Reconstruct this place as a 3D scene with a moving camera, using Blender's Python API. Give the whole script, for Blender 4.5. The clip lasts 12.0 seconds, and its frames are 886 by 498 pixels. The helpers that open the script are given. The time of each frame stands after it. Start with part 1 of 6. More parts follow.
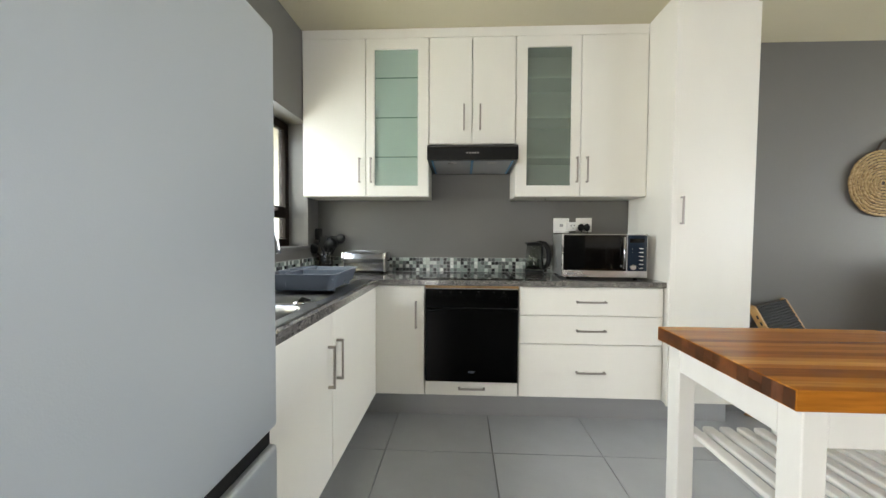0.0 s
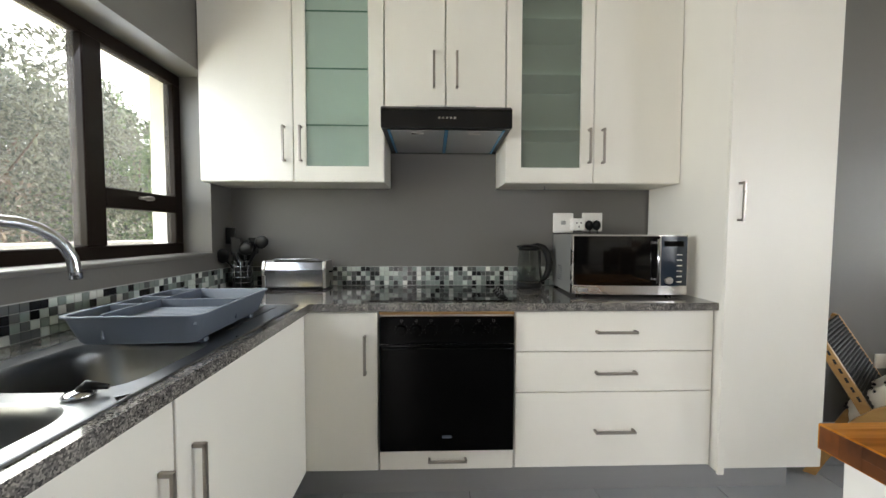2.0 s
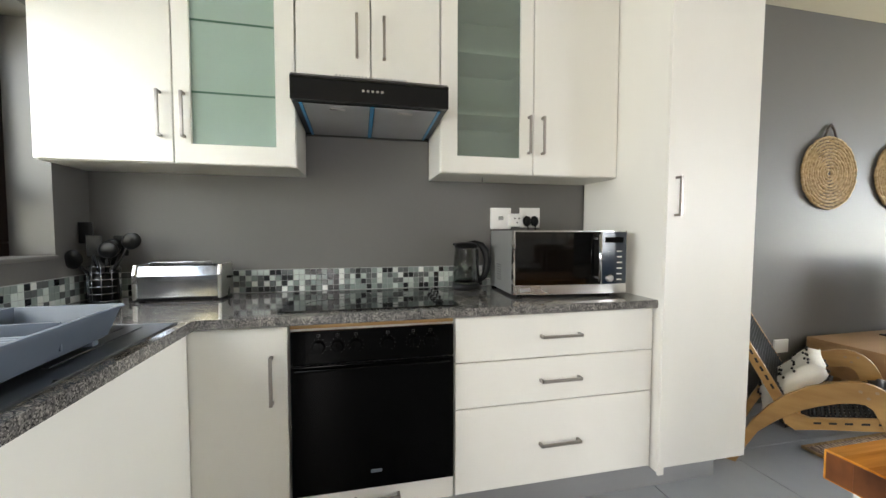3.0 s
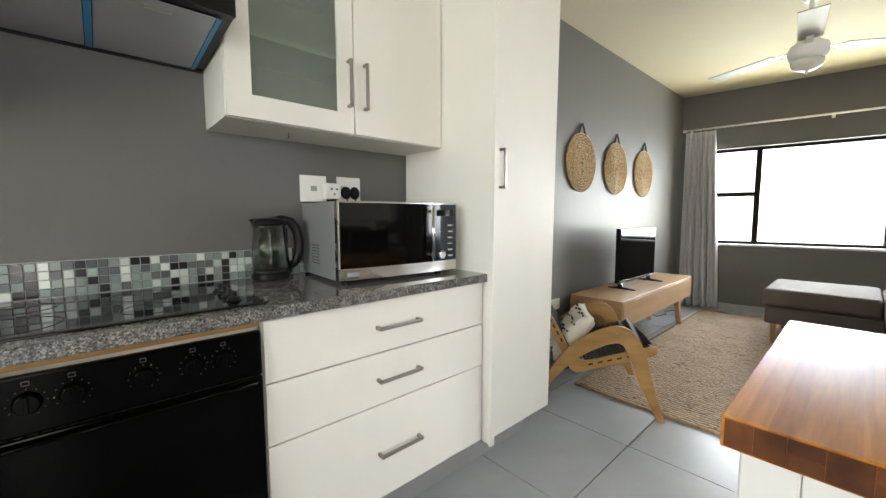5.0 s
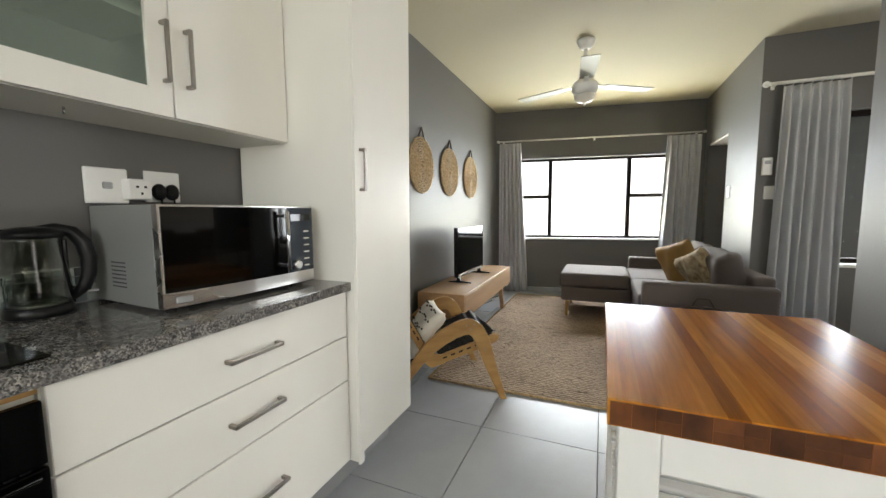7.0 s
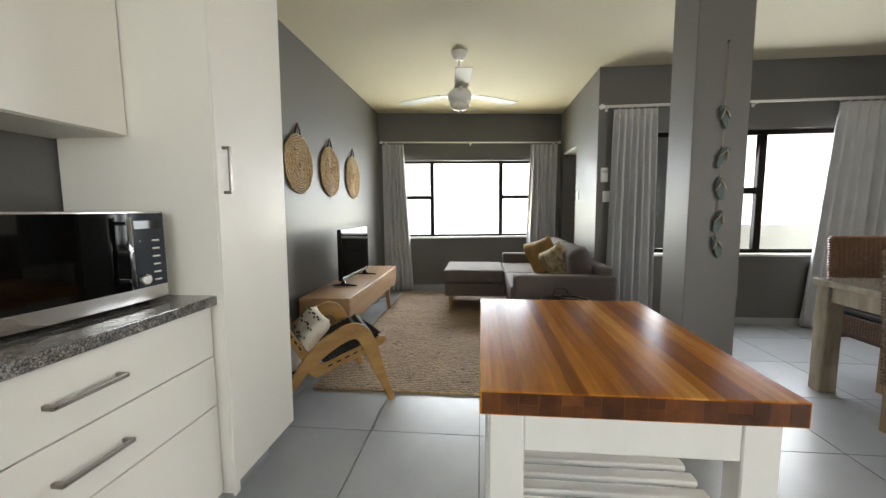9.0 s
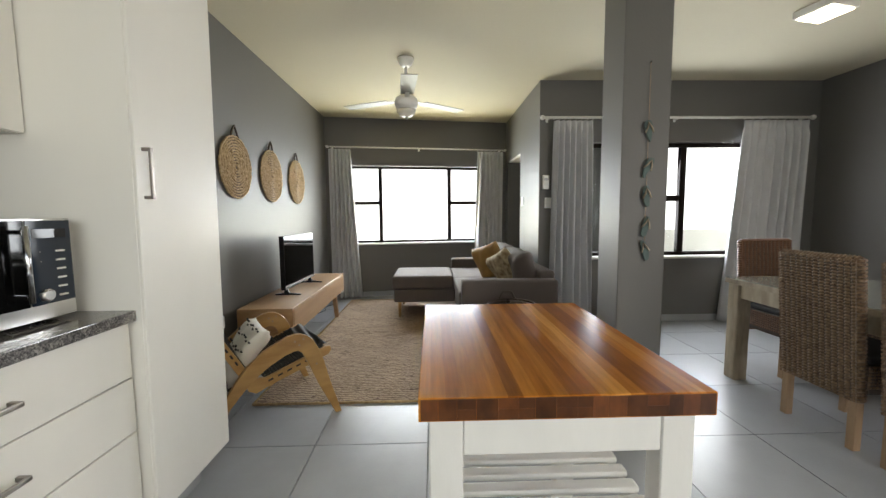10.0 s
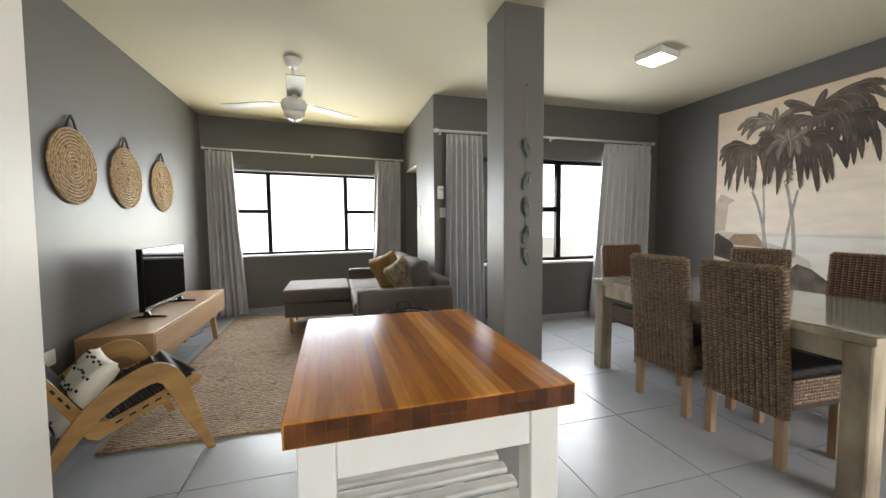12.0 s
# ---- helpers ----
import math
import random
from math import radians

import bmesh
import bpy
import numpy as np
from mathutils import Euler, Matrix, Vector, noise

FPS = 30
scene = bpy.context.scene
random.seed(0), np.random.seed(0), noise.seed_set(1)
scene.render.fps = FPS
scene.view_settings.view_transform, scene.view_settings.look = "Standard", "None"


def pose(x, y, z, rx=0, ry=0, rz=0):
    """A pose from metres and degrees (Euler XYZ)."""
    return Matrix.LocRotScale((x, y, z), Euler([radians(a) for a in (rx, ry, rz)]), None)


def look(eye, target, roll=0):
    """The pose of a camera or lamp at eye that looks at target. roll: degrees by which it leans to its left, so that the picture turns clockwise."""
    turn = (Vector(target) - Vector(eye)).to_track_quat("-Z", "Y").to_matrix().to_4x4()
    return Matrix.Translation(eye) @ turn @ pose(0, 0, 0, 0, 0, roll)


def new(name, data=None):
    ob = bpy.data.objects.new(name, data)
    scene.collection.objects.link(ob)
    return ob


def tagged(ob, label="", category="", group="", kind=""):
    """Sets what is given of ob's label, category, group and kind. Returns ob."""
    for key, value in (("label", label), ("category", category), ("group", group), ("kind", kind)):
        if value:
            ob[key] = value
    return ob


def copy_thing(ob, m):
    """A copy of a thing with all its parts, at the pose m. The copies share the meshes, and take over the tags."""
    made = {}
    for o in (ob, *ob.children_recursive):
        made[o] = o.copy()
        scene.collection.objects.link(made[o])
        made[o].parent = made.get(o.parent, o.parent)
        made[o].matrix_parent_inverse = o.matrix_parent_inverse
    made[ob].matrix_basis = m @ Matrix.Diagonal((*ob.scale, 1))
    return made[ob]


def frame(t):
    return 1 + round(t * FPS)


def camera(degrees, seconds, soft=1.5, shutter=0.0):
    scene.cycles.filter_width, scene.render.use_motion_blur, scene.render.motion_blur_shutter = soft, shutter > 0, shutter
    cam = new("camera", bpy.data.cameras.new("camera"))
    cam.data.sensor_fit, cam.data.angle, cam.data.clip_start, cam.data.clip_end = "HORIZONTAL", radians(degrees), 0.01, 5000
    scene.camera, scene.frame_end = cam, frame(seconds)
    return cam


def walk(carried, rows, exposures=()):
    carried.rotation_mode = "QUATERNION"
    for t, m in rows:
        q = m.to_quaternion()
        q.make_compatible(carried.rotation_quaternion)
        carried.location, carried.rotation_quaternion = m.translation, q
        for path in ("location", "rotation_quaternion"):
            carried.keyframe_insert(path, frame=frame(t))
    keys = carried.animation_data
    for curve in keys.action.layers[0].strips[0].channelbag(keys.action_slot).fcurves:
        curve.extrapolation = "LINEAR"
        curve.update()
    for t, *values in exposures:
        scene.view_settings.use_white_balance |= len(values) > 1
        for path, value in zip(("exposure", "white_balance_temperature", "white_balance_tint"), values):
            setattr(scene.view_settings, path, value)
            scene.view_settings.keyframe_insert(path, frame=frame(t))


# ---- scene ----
cam = camera(98.7, 12.0)
PATH = [
    (0, (0.182, 0.179, 1.212), (0.087, 2.176, 1.145), 0.3),
    (0.5, (0.144, 0.407, 1.214), (0.054, 2.404, 1.148), 0.3),
    (1, (0.122, 0.618, 1.206), (0.091, 2.616, 1.136), 0.2),
    (1.5, (0.145, 0.827, 1.223), (0.134, 2.825, 1.149), 0.1),
    (2, (0.185, 0.961, 1.24), (0.244, 2.958, 1.155), 0.1),
    (2.5, (0.2, 1.092, 1.233), (0.428, 3.077, 1.148), -0.0),
    (3, (0.196, 1.207, 1.226), (0.628, 3.158, 1.136), -0.0),
    (3.5, (0.197, 1.298, 1.204), (0.895, 3.169, 1.099), -0.1),
    (5.5, (0.249, 1.602, 1.178), (1.762, 2.897, 0.992), -0.2),
    (6, (0.232, 1.647, 1.191), (1.899, 2.735, 1.004), -0.3),
    (6.5, (0.224, 1.664, 1.2), (1.988, 2.588, 1.012), -0.3),
    (7, (0.222, 1.686, 1.204), (2.058, 2.456, 1.014), -0.4),
    (9, (0.213, 1.665, 1.226), (2.193, 1.865, 1.025), -0.5),
    (9.5, (0.213, 1.65, 1.228), (2.202, 1.729, 1.037), -0.5),
    (10, (0.215, 1.636, 1.23), (2.207, 1.581, 1.055), -0.5),
    (10.5, (0.223, 1.618, 1.23), (2.208, 1.42, 1.077), -0.5),
    (11, (0.23, 1.604, 1.229), (2.196, 1.268, 1.086), -0.5),
    (11.5, (0.228, 1.587, 1.228), (2.173, 1.141, 1.095), -0.5),
    (12, (0.229, 1.571, 1.223), (2.146, 1.015, 1.095), -0.5),
]
walk(cam, [(t, look(eye, target, roll)) for t, eye, target, roll in PATH],
     [(0, 1.12, 6500, 11), (1.5, 0.85, 6500, 13), (3.5, 1.26, 6500, 13), (5.5, 1.08, 6550, 12), (6.5, 0.93, 6600, 12), (9, 0.64, 6600, 12), (12, 0.87, 6600, 13)])

# ---- light ----
scene.view_settings.exposure = 0.9
world = bpy.data.worlds.new("sky")
scene.world = world
world.use_nodes = True
wn = world.node_tree
sky = wn.nodes.new("ShaderNodeTexSky")
sky.sky_type, sky.sun_disc = "NISHITA", False
sky.sun_elevation, sky.sun_rotation = radians(58), radians(20)
wn.nodes["Background"].inputs[1].default_value = 0.15
wn.links.new(sky.outputs[0], wn.nodes["Background"].inputs[0])
sun = new("sun", bpy.data.lights.new("sun", "SUN"))
sun.data.energy, sun.data.angle, sun.data.color = 5.0, radians(0.5), (1.0, 0.95, 0.86)
sun.matrix_world = look((0, 0, 10), (-0.18, -0.50, 10 - 0.85))


def window_light(name, at, to, w, h, power, colour):
    ob = new(name, bpy.data.lights.new(name, "AREA"))
    ob.data.shape, ob.data.size, ob.data.size_y = "RECTANGLE", w, h
    ob.data.energy, ob.data.color = power, colour
    ob.matrix_world = look(at, to)
    return ob


window_light("skylight_kitchen", (-1.30, 1.95, 1.60), (1.2, 1.95, 0.20), 1.85, 0.85, 21, (0.80, 0.90, 1.0))
window_light("lawn_light_kitchen", (-1.30, 1.95, 1.45), (1.4, 2.5, 2.3), 1.85, 0.6, 7, (1.0, 0.88, 0.46))
window_light("skylight_living", (6.46, 1.85, 1.41), (2, 1.9, 0.4), 2.0, 1.12, 84, (0.83, 0.91, 1.0))
window_light("lawn_light_living", (6.46, 1.85, 1.16), (5.1, 1.9, 2.68), 1.9, 0.6, 26, (1.0, 0.88, 0.42))
window_light("skylight_dining", (4.66, -1.05, 1.40), (1.5, -1.05, 0.4), 1.75, 1.15, 60, (0.90, 0.95, 1.0))
# added fill behind the camera, brightens the cabinet fronts; its opening is unseen
window_light("skylight_entrance", (-0.85, -1.5, 1.20), (0.7, 1.6, 0.5), 1.5, 1.8, 38, (1.0, 0.97, 0.92))

# ---- materials ----
MATS = {}


def nodes_of(name):
    m = bpy.data.materials.new(name)
    m.use_nodes = True
    nt = m.node_tree
    return m, nt, nt.nodes["Principled BSDF"]


def coords(nt, stretch=(1, 1, 1), kind="Object"):
    tc = nt.nodes.new("ShaderNodeTexCoord")
    mp = nt.nodes.new("ShaderNodeMapping")
    mp.inputs["Scale"].default_value = stretch
    nt.links.new(tc.outputs[kind], mp.inputs[0])
    return mp.outputs[0]


def noise_tex(nt, vec, scale, detail=4, rough=0.55):
    n = nt.nodes.new("ShaderNodeTexNoise")
    n.inputs["Scale"].default_value, n.inputs["Detail"].default_value, n.inputs["Roughness"].default_value = scale, detail, rough
    nt.links.new(vec, n.inputs["Vector"])
    return n.outputs["Fac"]


def ramp(nt, fac, stops):
    r = nt.nodes.new("ShaderNodeValToRGB")
    el = r.color_ramp.elements
    while len(el) < len(stops):
        el.new(0.5)
    for e, (p, c) in zip(el, stops):
        e.position, e.color = p, (*c, 1)
    nt.links.new(fac, r.inputs[0])
    return r.outputs[0]


def blend(nt, fac, a, b, mode="MIX"):
    m = nt.nodes.new("ShaderNodeMix")
    m.data_type, m.blend_type = "RGBA", mode
    for s, v in ((m.inputs[0], fac), (m.inputs[6], a), (m.inputs[7], b)):
        if isinstance(v, bpy.types.NodeSocket):
            nt.links.new(v, s)
        else:
            s.default_value = v if isinstance(v, float) else (*v, 1)
    return m.outputs[2]


def bump(nt, bsdf, height, dist, strength=1.0):
    b = nt.nodes.new("ShaderNodeBump")
    b.inputs["Distance"].default_value, b.inputs["Strength"].default_value = dist, strength
    nt.links.new(height, b.inputs["Height"])
    nt.links.new(b.outputs[0], bsdf.inputs["Normal"])


def remap(nt, fac, lo, hi):
    m = nt.nodes.new("ShaderNodeMapRange")
    m.inputs["To Min"].default_value, m.inputs["To Max"].default_value = lo, hi
    nt.links.new(fac, m.inputs[0])
    return m.outputs[0]


def surf(name, col, rough=0.5, metal=0.0, var=0.08, scale=3.0, fine=80.0, depth=0.0003, stretch=(1, 1, 1), col2=None, coat=0.0, vary=0.0, coat_rough=0.08):
    """A surface with a broad and a fine variation in tone, gloss and relief."""
    m, nt, bs = nodes_of(name)
    v = coords(nt, stretch)
    big, small = noise_tex(nt, v, scale, 3), noise_tex(nt, v, fine, 3)
    lo = tuple(c * (1 - var) for c in col)
    hi = col2 or tuple(min(1, c * (1 + var)) for c in col)
    c = ramp(nt, big, [(0.3, lo), (0.7, hi)])
    c = blend(nt, remap(nt, small, 0.0, 0.25 if var > 0 else 0.0), c, tuple(x * (1 - 1.6 * var) for x in col))
    if vary:
        oi = nt.nodes.new("ShaderNodeObjectInfo")
        hs = nt.nodes.new("ShaderNodeHueSaturation")
        nt.links.new(remap(nt, oi.outputs["Random"], 1 - vary, 1 + vary), hs.inputs["Value"])
        nt.links.new(c, hs.inputs["Color"])
        c = hs.outputs[0]
    nt.links.new(c, bs.inputs["Base Color"])
    nt.links.new(remap(nt, big, max(0.02, rough * 0.85), min(1, rough * 1.15)), bs.inputs["Roughness"])
    bs.inputs["Metallic"].default_value = metal
    bs.inputs["Coat Weight"].default_value = coat
    bs.inputs["Coat Roughness"].default_value = coat_rough
    if depth:
        bump(nt, bs, small, depth)
    MATS[name] = m
    return m


WALL = surf("grey_wall_paint", (0.119, 0.115, 0.107), 0.65, var=0.05, scale=1.6, fine=55, depth=0.0007, coat=0.28, coat_rough=0.40)
WALLOUT = surf("white_plaster", (0.78, 0.76, 0.70), 0.8, var=0.05, scale=2, fine=70, depth=0.002)
# white ceiling in yellow-grey: the warm bounce light is partly in the base colour
CEIL = surf("ceiling_paint_with_warm_light", (0.51, 0.47, 0.345), 0.85, var=0.025, scale=1.3, fine=45, depth=0.001)
CAB = surf("cream_white_melamine", (0.77, 0.75, 0.695), 0.36, var=0.02, scale=4, fine=160, depth=0.0001, stretch=(1, 1, 0.35))
CABIN = surf("white_carcass_board", (0.66, 0.64, 0.58), 0.5, var=0.03)
TILE = surf("grey_floor_tile", (0.325, 0.338, 0.352), 0.30, var=0.06, scale=4.5, fine=70, depth=0.0004, vary=0.04)
GROUT = surf("dark_grout", (0.10, 0.10, 0.10), 0.85, var=0.1)
KICK = surf("brushed_grey_plinth", (0.36, 0.36, 0.36), 0.38, metal=0.5, var=0.04, stretch=(0.2, 0.2, 4), fine=200)
STEEL = surf("brushed_steel", (0.60, 0.58, 0.55), 0.28, metal=1, var=0.06, scale=6, fine=220, stretch=(0.15, 1, 1), depth=0.0001)
NICKEL = surf("brushed_nickel_handle", (0.36, 0.33, 0.30), 0.36, metal=1, var=0.05, fine=200)
SILVER = surf("silver_painted_metal", (0.36, 0.365, 0.35), 0.40, metal=0.55, var=0.02, fine=200, depth=0.0001)
CHROME = surf("polished_chrome", (0.52, 0.53, 0.56), 0.13, metal=1, var=0.02, depth=0)
BLACKGLASS = surf("black_glass", (0.0012, 0.0012, 0.0012), 0.05, var=0.0, depth=0)
BLACKGLASS.node_tree.nodes["Principled BSDF"].inputs["Specular IOR Level"].default_value = 0.4
OVENGLASS = surf("oven_black_glass", (0.001, 0.001, 0.001), 0.12, var=0.0, depth=0)
OVENGLASS.node_tree.nodes["Principled BSDF"].inputs["Specular IOR Level"].default_value = 0.07
BLACK = surf("black_plastic", (0.006, 0.006, 0.0065), 0.32, var=0.1)
BLACK.node_tree.nodes["Principled BSDF"].inputs["Specular IOR Level"].default_value = 0.2
DARKMETAL = surf("bronze_window_frame", (0.008, 0.0045, 0.003), 0.5, metal=0.0, var=0.1, depth=0.0002)
DARKMETAL.node_tree.nodes["Principled BSDF"].inputs["Specular IOR Level"].default_value = 0.12
GREYPLASTIC = surf("grey_plastic", (0.095, 0.115, 0.150), 0.42, var=0.05, depth=0.0002)
FRIDGE = surf("silver_fridge_enamel", (0.39, 0.42, 0.45), 0.32, metal=0.35, var=0.02, scale=1.5, fine=300, depth=0.0002)
WHITEPL = surf("white_plastic", (0.80, 0.79, 0.76), 0.4, var=0.02)
WHITEPAINT = surf("white_painted_wood", (0.70, 0.69, 0.65), 0.45, var=0.05, scale=7, fine=60, depth=0.0006, stretch=(1, 1, 0.4))
OAK = surf("pale_oak_veneer", (0.34, 0.20, 0.095), 0.5, var=0.14, scale=3, fine=45, stretch=(0.35, 2.5, 5), depth=0.0004, col2=(0.41, 0.26, 0.14))
PLY = surf("golden_oiled_plywood", (0.36, 0.185, 0.052), 0.4, var=0.16, scale=7, fine=40, stretch=(0.5, 2, 2), depth=0.0003, col2=(0.47, 0.275, 0.09))
WEATHERED = surf("whitewashed_pine", (0.27, 0.205, 0.135), 0.65, var=0.4, scale=6, fine=50, stretch=(1.2, 1.2, 0.35), depth=0.0015, col2=(0.54, 0.46, 0.34))
CHAIRLEG = surf("light_brown_timber", (0.33, 0.22, 0.13), 0.55, var=0.2, scale=8, fine=60, stretch=(2, 2, 0.3), depth=0.0006)
WICKER = surf("grey_brown_wicker", (0.085, 0.040, 0.018), 0.33, var=0.35, scale=60, fine=260, depth=0.0012, col2=(0.33, 0.215, 0.125))
WICKERRED = surf("red_brown_wicker", (0.13, 0.055, 0.024), 0.5, var=0.3, scale=28, fine=190, depth=0.0010, col2=(0.21, 0.10, 0.05))
JUTE = surf("golden_sea_grass", (0.44, 0.28, 0.115), 0.75, var=0.4, scale=45, fine=160, depth=0.0018, col2=(0.60, 0.43, 0.22))
LEATHER = surf("dark_tan_strap", (0.05, 0.033, 0.022), 0.6, var=0.1)
SOFA = surf("taupe_woven_upholstery", (0.098, 0.078, 0.070), 0.85, var=0.10, scale=5, fine=420, depth=0.0010)
MUSTARD = surf("mustard_velvet", (0.27, 0.155, 0.045), 0.8, var=0.15, scale=8, fine=260, depth=0.0008)
IKAT = surf("mustard_ikat_cotton", (0.22, 0.13, 0.05), 0.85, var=0.35, scale=16, fine=260, depth=0.0008, col2=(0.52, 0.44, 0.28))
CREAM = surf("cream_cotton", (0.72, 0.69, 0.62), 0.85, var=0.05, scale=9, fine=300, depth=0.0008)
BLACKCORD = surf("black_cord", (0.011, 0.011, 0.012), 0.7, var=0.2, depth=0.0008)
CURTAIN = surf("pale_grey_linen", (0.53, 0.535, 0.55), 0.85, var=0.06, scale=5, fine=360, depth=0.0006)
BARK = surf("brown_bark", (0.20, 0.13, 0.08), 0.9, var=0.3, scale=9, fine=50, depth=0.006)
SOIL = surf("garden_soil_and_grass", (0.06, 0.09, 0.03), 0.95, var=0.4, scale=1.5, fine=12, depth=0.02, col2=(0.13, 0.15, 0.06))
TEAL = surf("faded_teal_wood", (0.08, 0.118, 0.108), 0.7, var=0.2, scale=30, fine=90)
BLUEFILM = surf("blue_film", (0.03, 0.22, 0.45), 0.3, var=0.05)
SINK = surf("satin_steel_sink", (0.26, 0.265, 0.27), 0.30, metal=1, var=0.08, scale=10, fine=300, depth=0.0001)
PANELBLUE = surf("dark_blue_control_plastic", (0.012, 0.020, 0.034), 0.09, var=0.05, depth=0)
RACKSLAT = surf("pale_blue_grey_plastic", (0.20, 0.23, 0.28), 0.4, var=0.03, depth=0)
DIMPRINT = surf("dim_grey_print", (0.035, 0.035, 0.035), 0.5, var=0.05, depth=0)
PALEGROUT = surf("pale_grey_grout", (0.36, 0.37, 0.36), 0.85, var=0.1)
MESHMET = surf("hood_filter_mesh", (0.45, 0.45, 0.46), 0.45, metal=0.6, var=0.08, fine=250, depth=0.0004)
BLADE = surf("silver_fan_blade", (0.24, 0.24, 0.20), 0.5, metal=0.0, var=0.03)
ROADWHITE = surf("pale_rendered_wall", (0.62, 0.60, 0.55), 0.85, var=0.1, scale=2, fine=40, depth=0.003)


def leaf_material(name, a, b):
    m, nt, bs = nodes_of(name)
    geo = nt.nodes.new("ShaderNodeNewGeometry")
    c = ramp(nt, geo.outputs["Random Per Island"], [(0.0, a), (1.0, b)])
    nt.links.new(c, bs.inputs["Base Color"])
    bs.inputs["Roughness"].default_value = 0.32
    return m


LEAF = leaf_material("dark_shrub_leaves", (0.045, 0.062, 0.032), (0.36, 0.38, 0.25))
LEAFDRY = leaf_material("dry_brown_leaves", (0.14, 0.10, 0.06), (0.30, 0.24, 0.16))
LEAFBRIGHT = leaf_material("bright_green_leaves", (0.045, 0.11, 0.03), (0.26, 0.42, 0.11))


def granite():
    m, nt, bs = nodes_of("speckled_grey_granite")
    v = coords(nt)
    vo = nt.nodes.new("ShaderNodeTexVoronoi")
    vo.inputs["Scale"].default_value = 300
    nt.links.new(v, vo.inputs["Vector"])
    sep = nt.nodes.new("ShaderNodeSeparateColor")
    nt.links.new(vo.outputs["Color"], sep.inputs[0])
    grains = ramp(nt, sep.outputs[0], [(0.0, (0.035, 0.035, 0.037)), (0.30, (0.10, 0.096, 0.092)), (0.6, (0.18, 0.172, 0.165)), (1.0, (0.36, 0.34, 0.32))])
    cloud = ramp(nt, noise_tex(nt, v, 35, 4), [(0.35, (0.55, 0.55, 0.57)), (0.65, (1.1, 1.08, 1.05))])
    nt.links.new(blend(nt, 1.0, grains, cloud, "MULTIPLY"), bs.inputs["Base Color"])
    bs.inputs["Roughness"].default_value = 0.09
    bs.inputs["Coat Weight"].default_value = 0.25
    return m


GRANITE = granite()


def butcher(name, along=0):
    """Glued strips of hardwood; the strips run along local x."""
    m, nt, bs = nodes_of(name)
    v = coords(nt)
    sp = nt.nodes.new("ShaderNodeSeparateXYZ")
    nt.links.new(v, sp.inputs[0])
    step = nt.nodes.new("ShaderNodeMath")
    step.operation = "SNAP"
    step.inputs[1].default_value = 0.031
    nt.links.new(sp.outputs[1], step.inputs[0])
    rnd_ = nt.nodes.new("ShaderNodeTexWhiteNoise")
    rnd_.noise_dimensions = "1D"
    nt.links.new(step.outputs[0], rnd_.inputs["W"])
    tone = ramp(nt, rnd_.outputs["Value"], [(0.0, (0.17, 0.050, 0.006)), (0.3, (0.31, 0.105, 0.012)), (0.7, (0.43, 0.165, 0.022)), (1.0, (0.62, 0.29, 0.06))])
    g = noise_tex(nt, coords(nt, (1.6, 22, 22)), 4, 5)
    grain = ramp(nt, g, [(0.3, (0.74, 0.72, 0.68)), (0.7, (1.12, 1.1, 1.08))])
    nt.links.new(blend(nt, 1.0, tone, grain, "MULTIPLY"), bs.inputs["Base Color"])
    nt.links.new(remap(nt, noise_tex(nt, v, 5, 2), 0.17, 0.29), bs.inputs["Roughness"])
    bs.inputs["Specular IOR Level"].default_value = 0.08
    bump(nt, bs, g, 0.0001)
    return m


BUTCHER = butcher("oiled_butcher_block")
ENDGRAIN = surf("dark_end_grain", (0.065, 0.018, 0.004), 0.35, var=0.3, scale=26, fine=120, stretch=(1, 1, 0.6), col2=(0.13, 0.042, 0.010), vary=0.4)


def rug_material():
    m, nt, bs = nodes_of("braided_jute_rug")
    v = coords(nt)
    wv = nt.nodes.new("ShaderNodeTexWave")
    wv.bands_direction = "X"
    wv.inputs["Scale"].default_value, wv.inputs["Distortion"].default_value, wv.inputs["Detail"].default_value = 11.5, 5.0, 3
    wv.inputs["Detail Scale"].default_value = 4
    nt.links.new(v, wv.inputs["Vector"])
    c = ramp(nt, wv.outputs["Fac"], [(0.0, (0.15, 0.10, 0.062)), (0.5, (0.30, 0.215, 0.145)), (1.0, (0.44, 0.335, 0.235))])
    blot = ramp(nt, noise_tex(nt, v, 3, 4), [(0.3, (0.82, 0.8, 0.78)), (0.7, (1.12, 1.1, 1.08))])
    c = blend(nt, 1.0, c, blot, "MULTIPLY")
    fleck = ramp(nt, noise_tex(nt, coords(nt, (1, 0.45, 1)), 38, 2, 0.4), [(0.66, (0, 0, 0)), (0.70, (1, 1, 1))])
    c = blend(nt, fleck, c, (0.10, 0.06, 0.035))
    nt.links.new(c, bs.inputs["Base Color"])
    bs.inputs["Roughness"].default_value = 0.9
    h = blend(nt, 0.4, wv.outputs["Color"], noise_tex(nt, v, 120, 3))
    bump(nt, bs, h, 0.006)
    return m


RUG = rug_material()


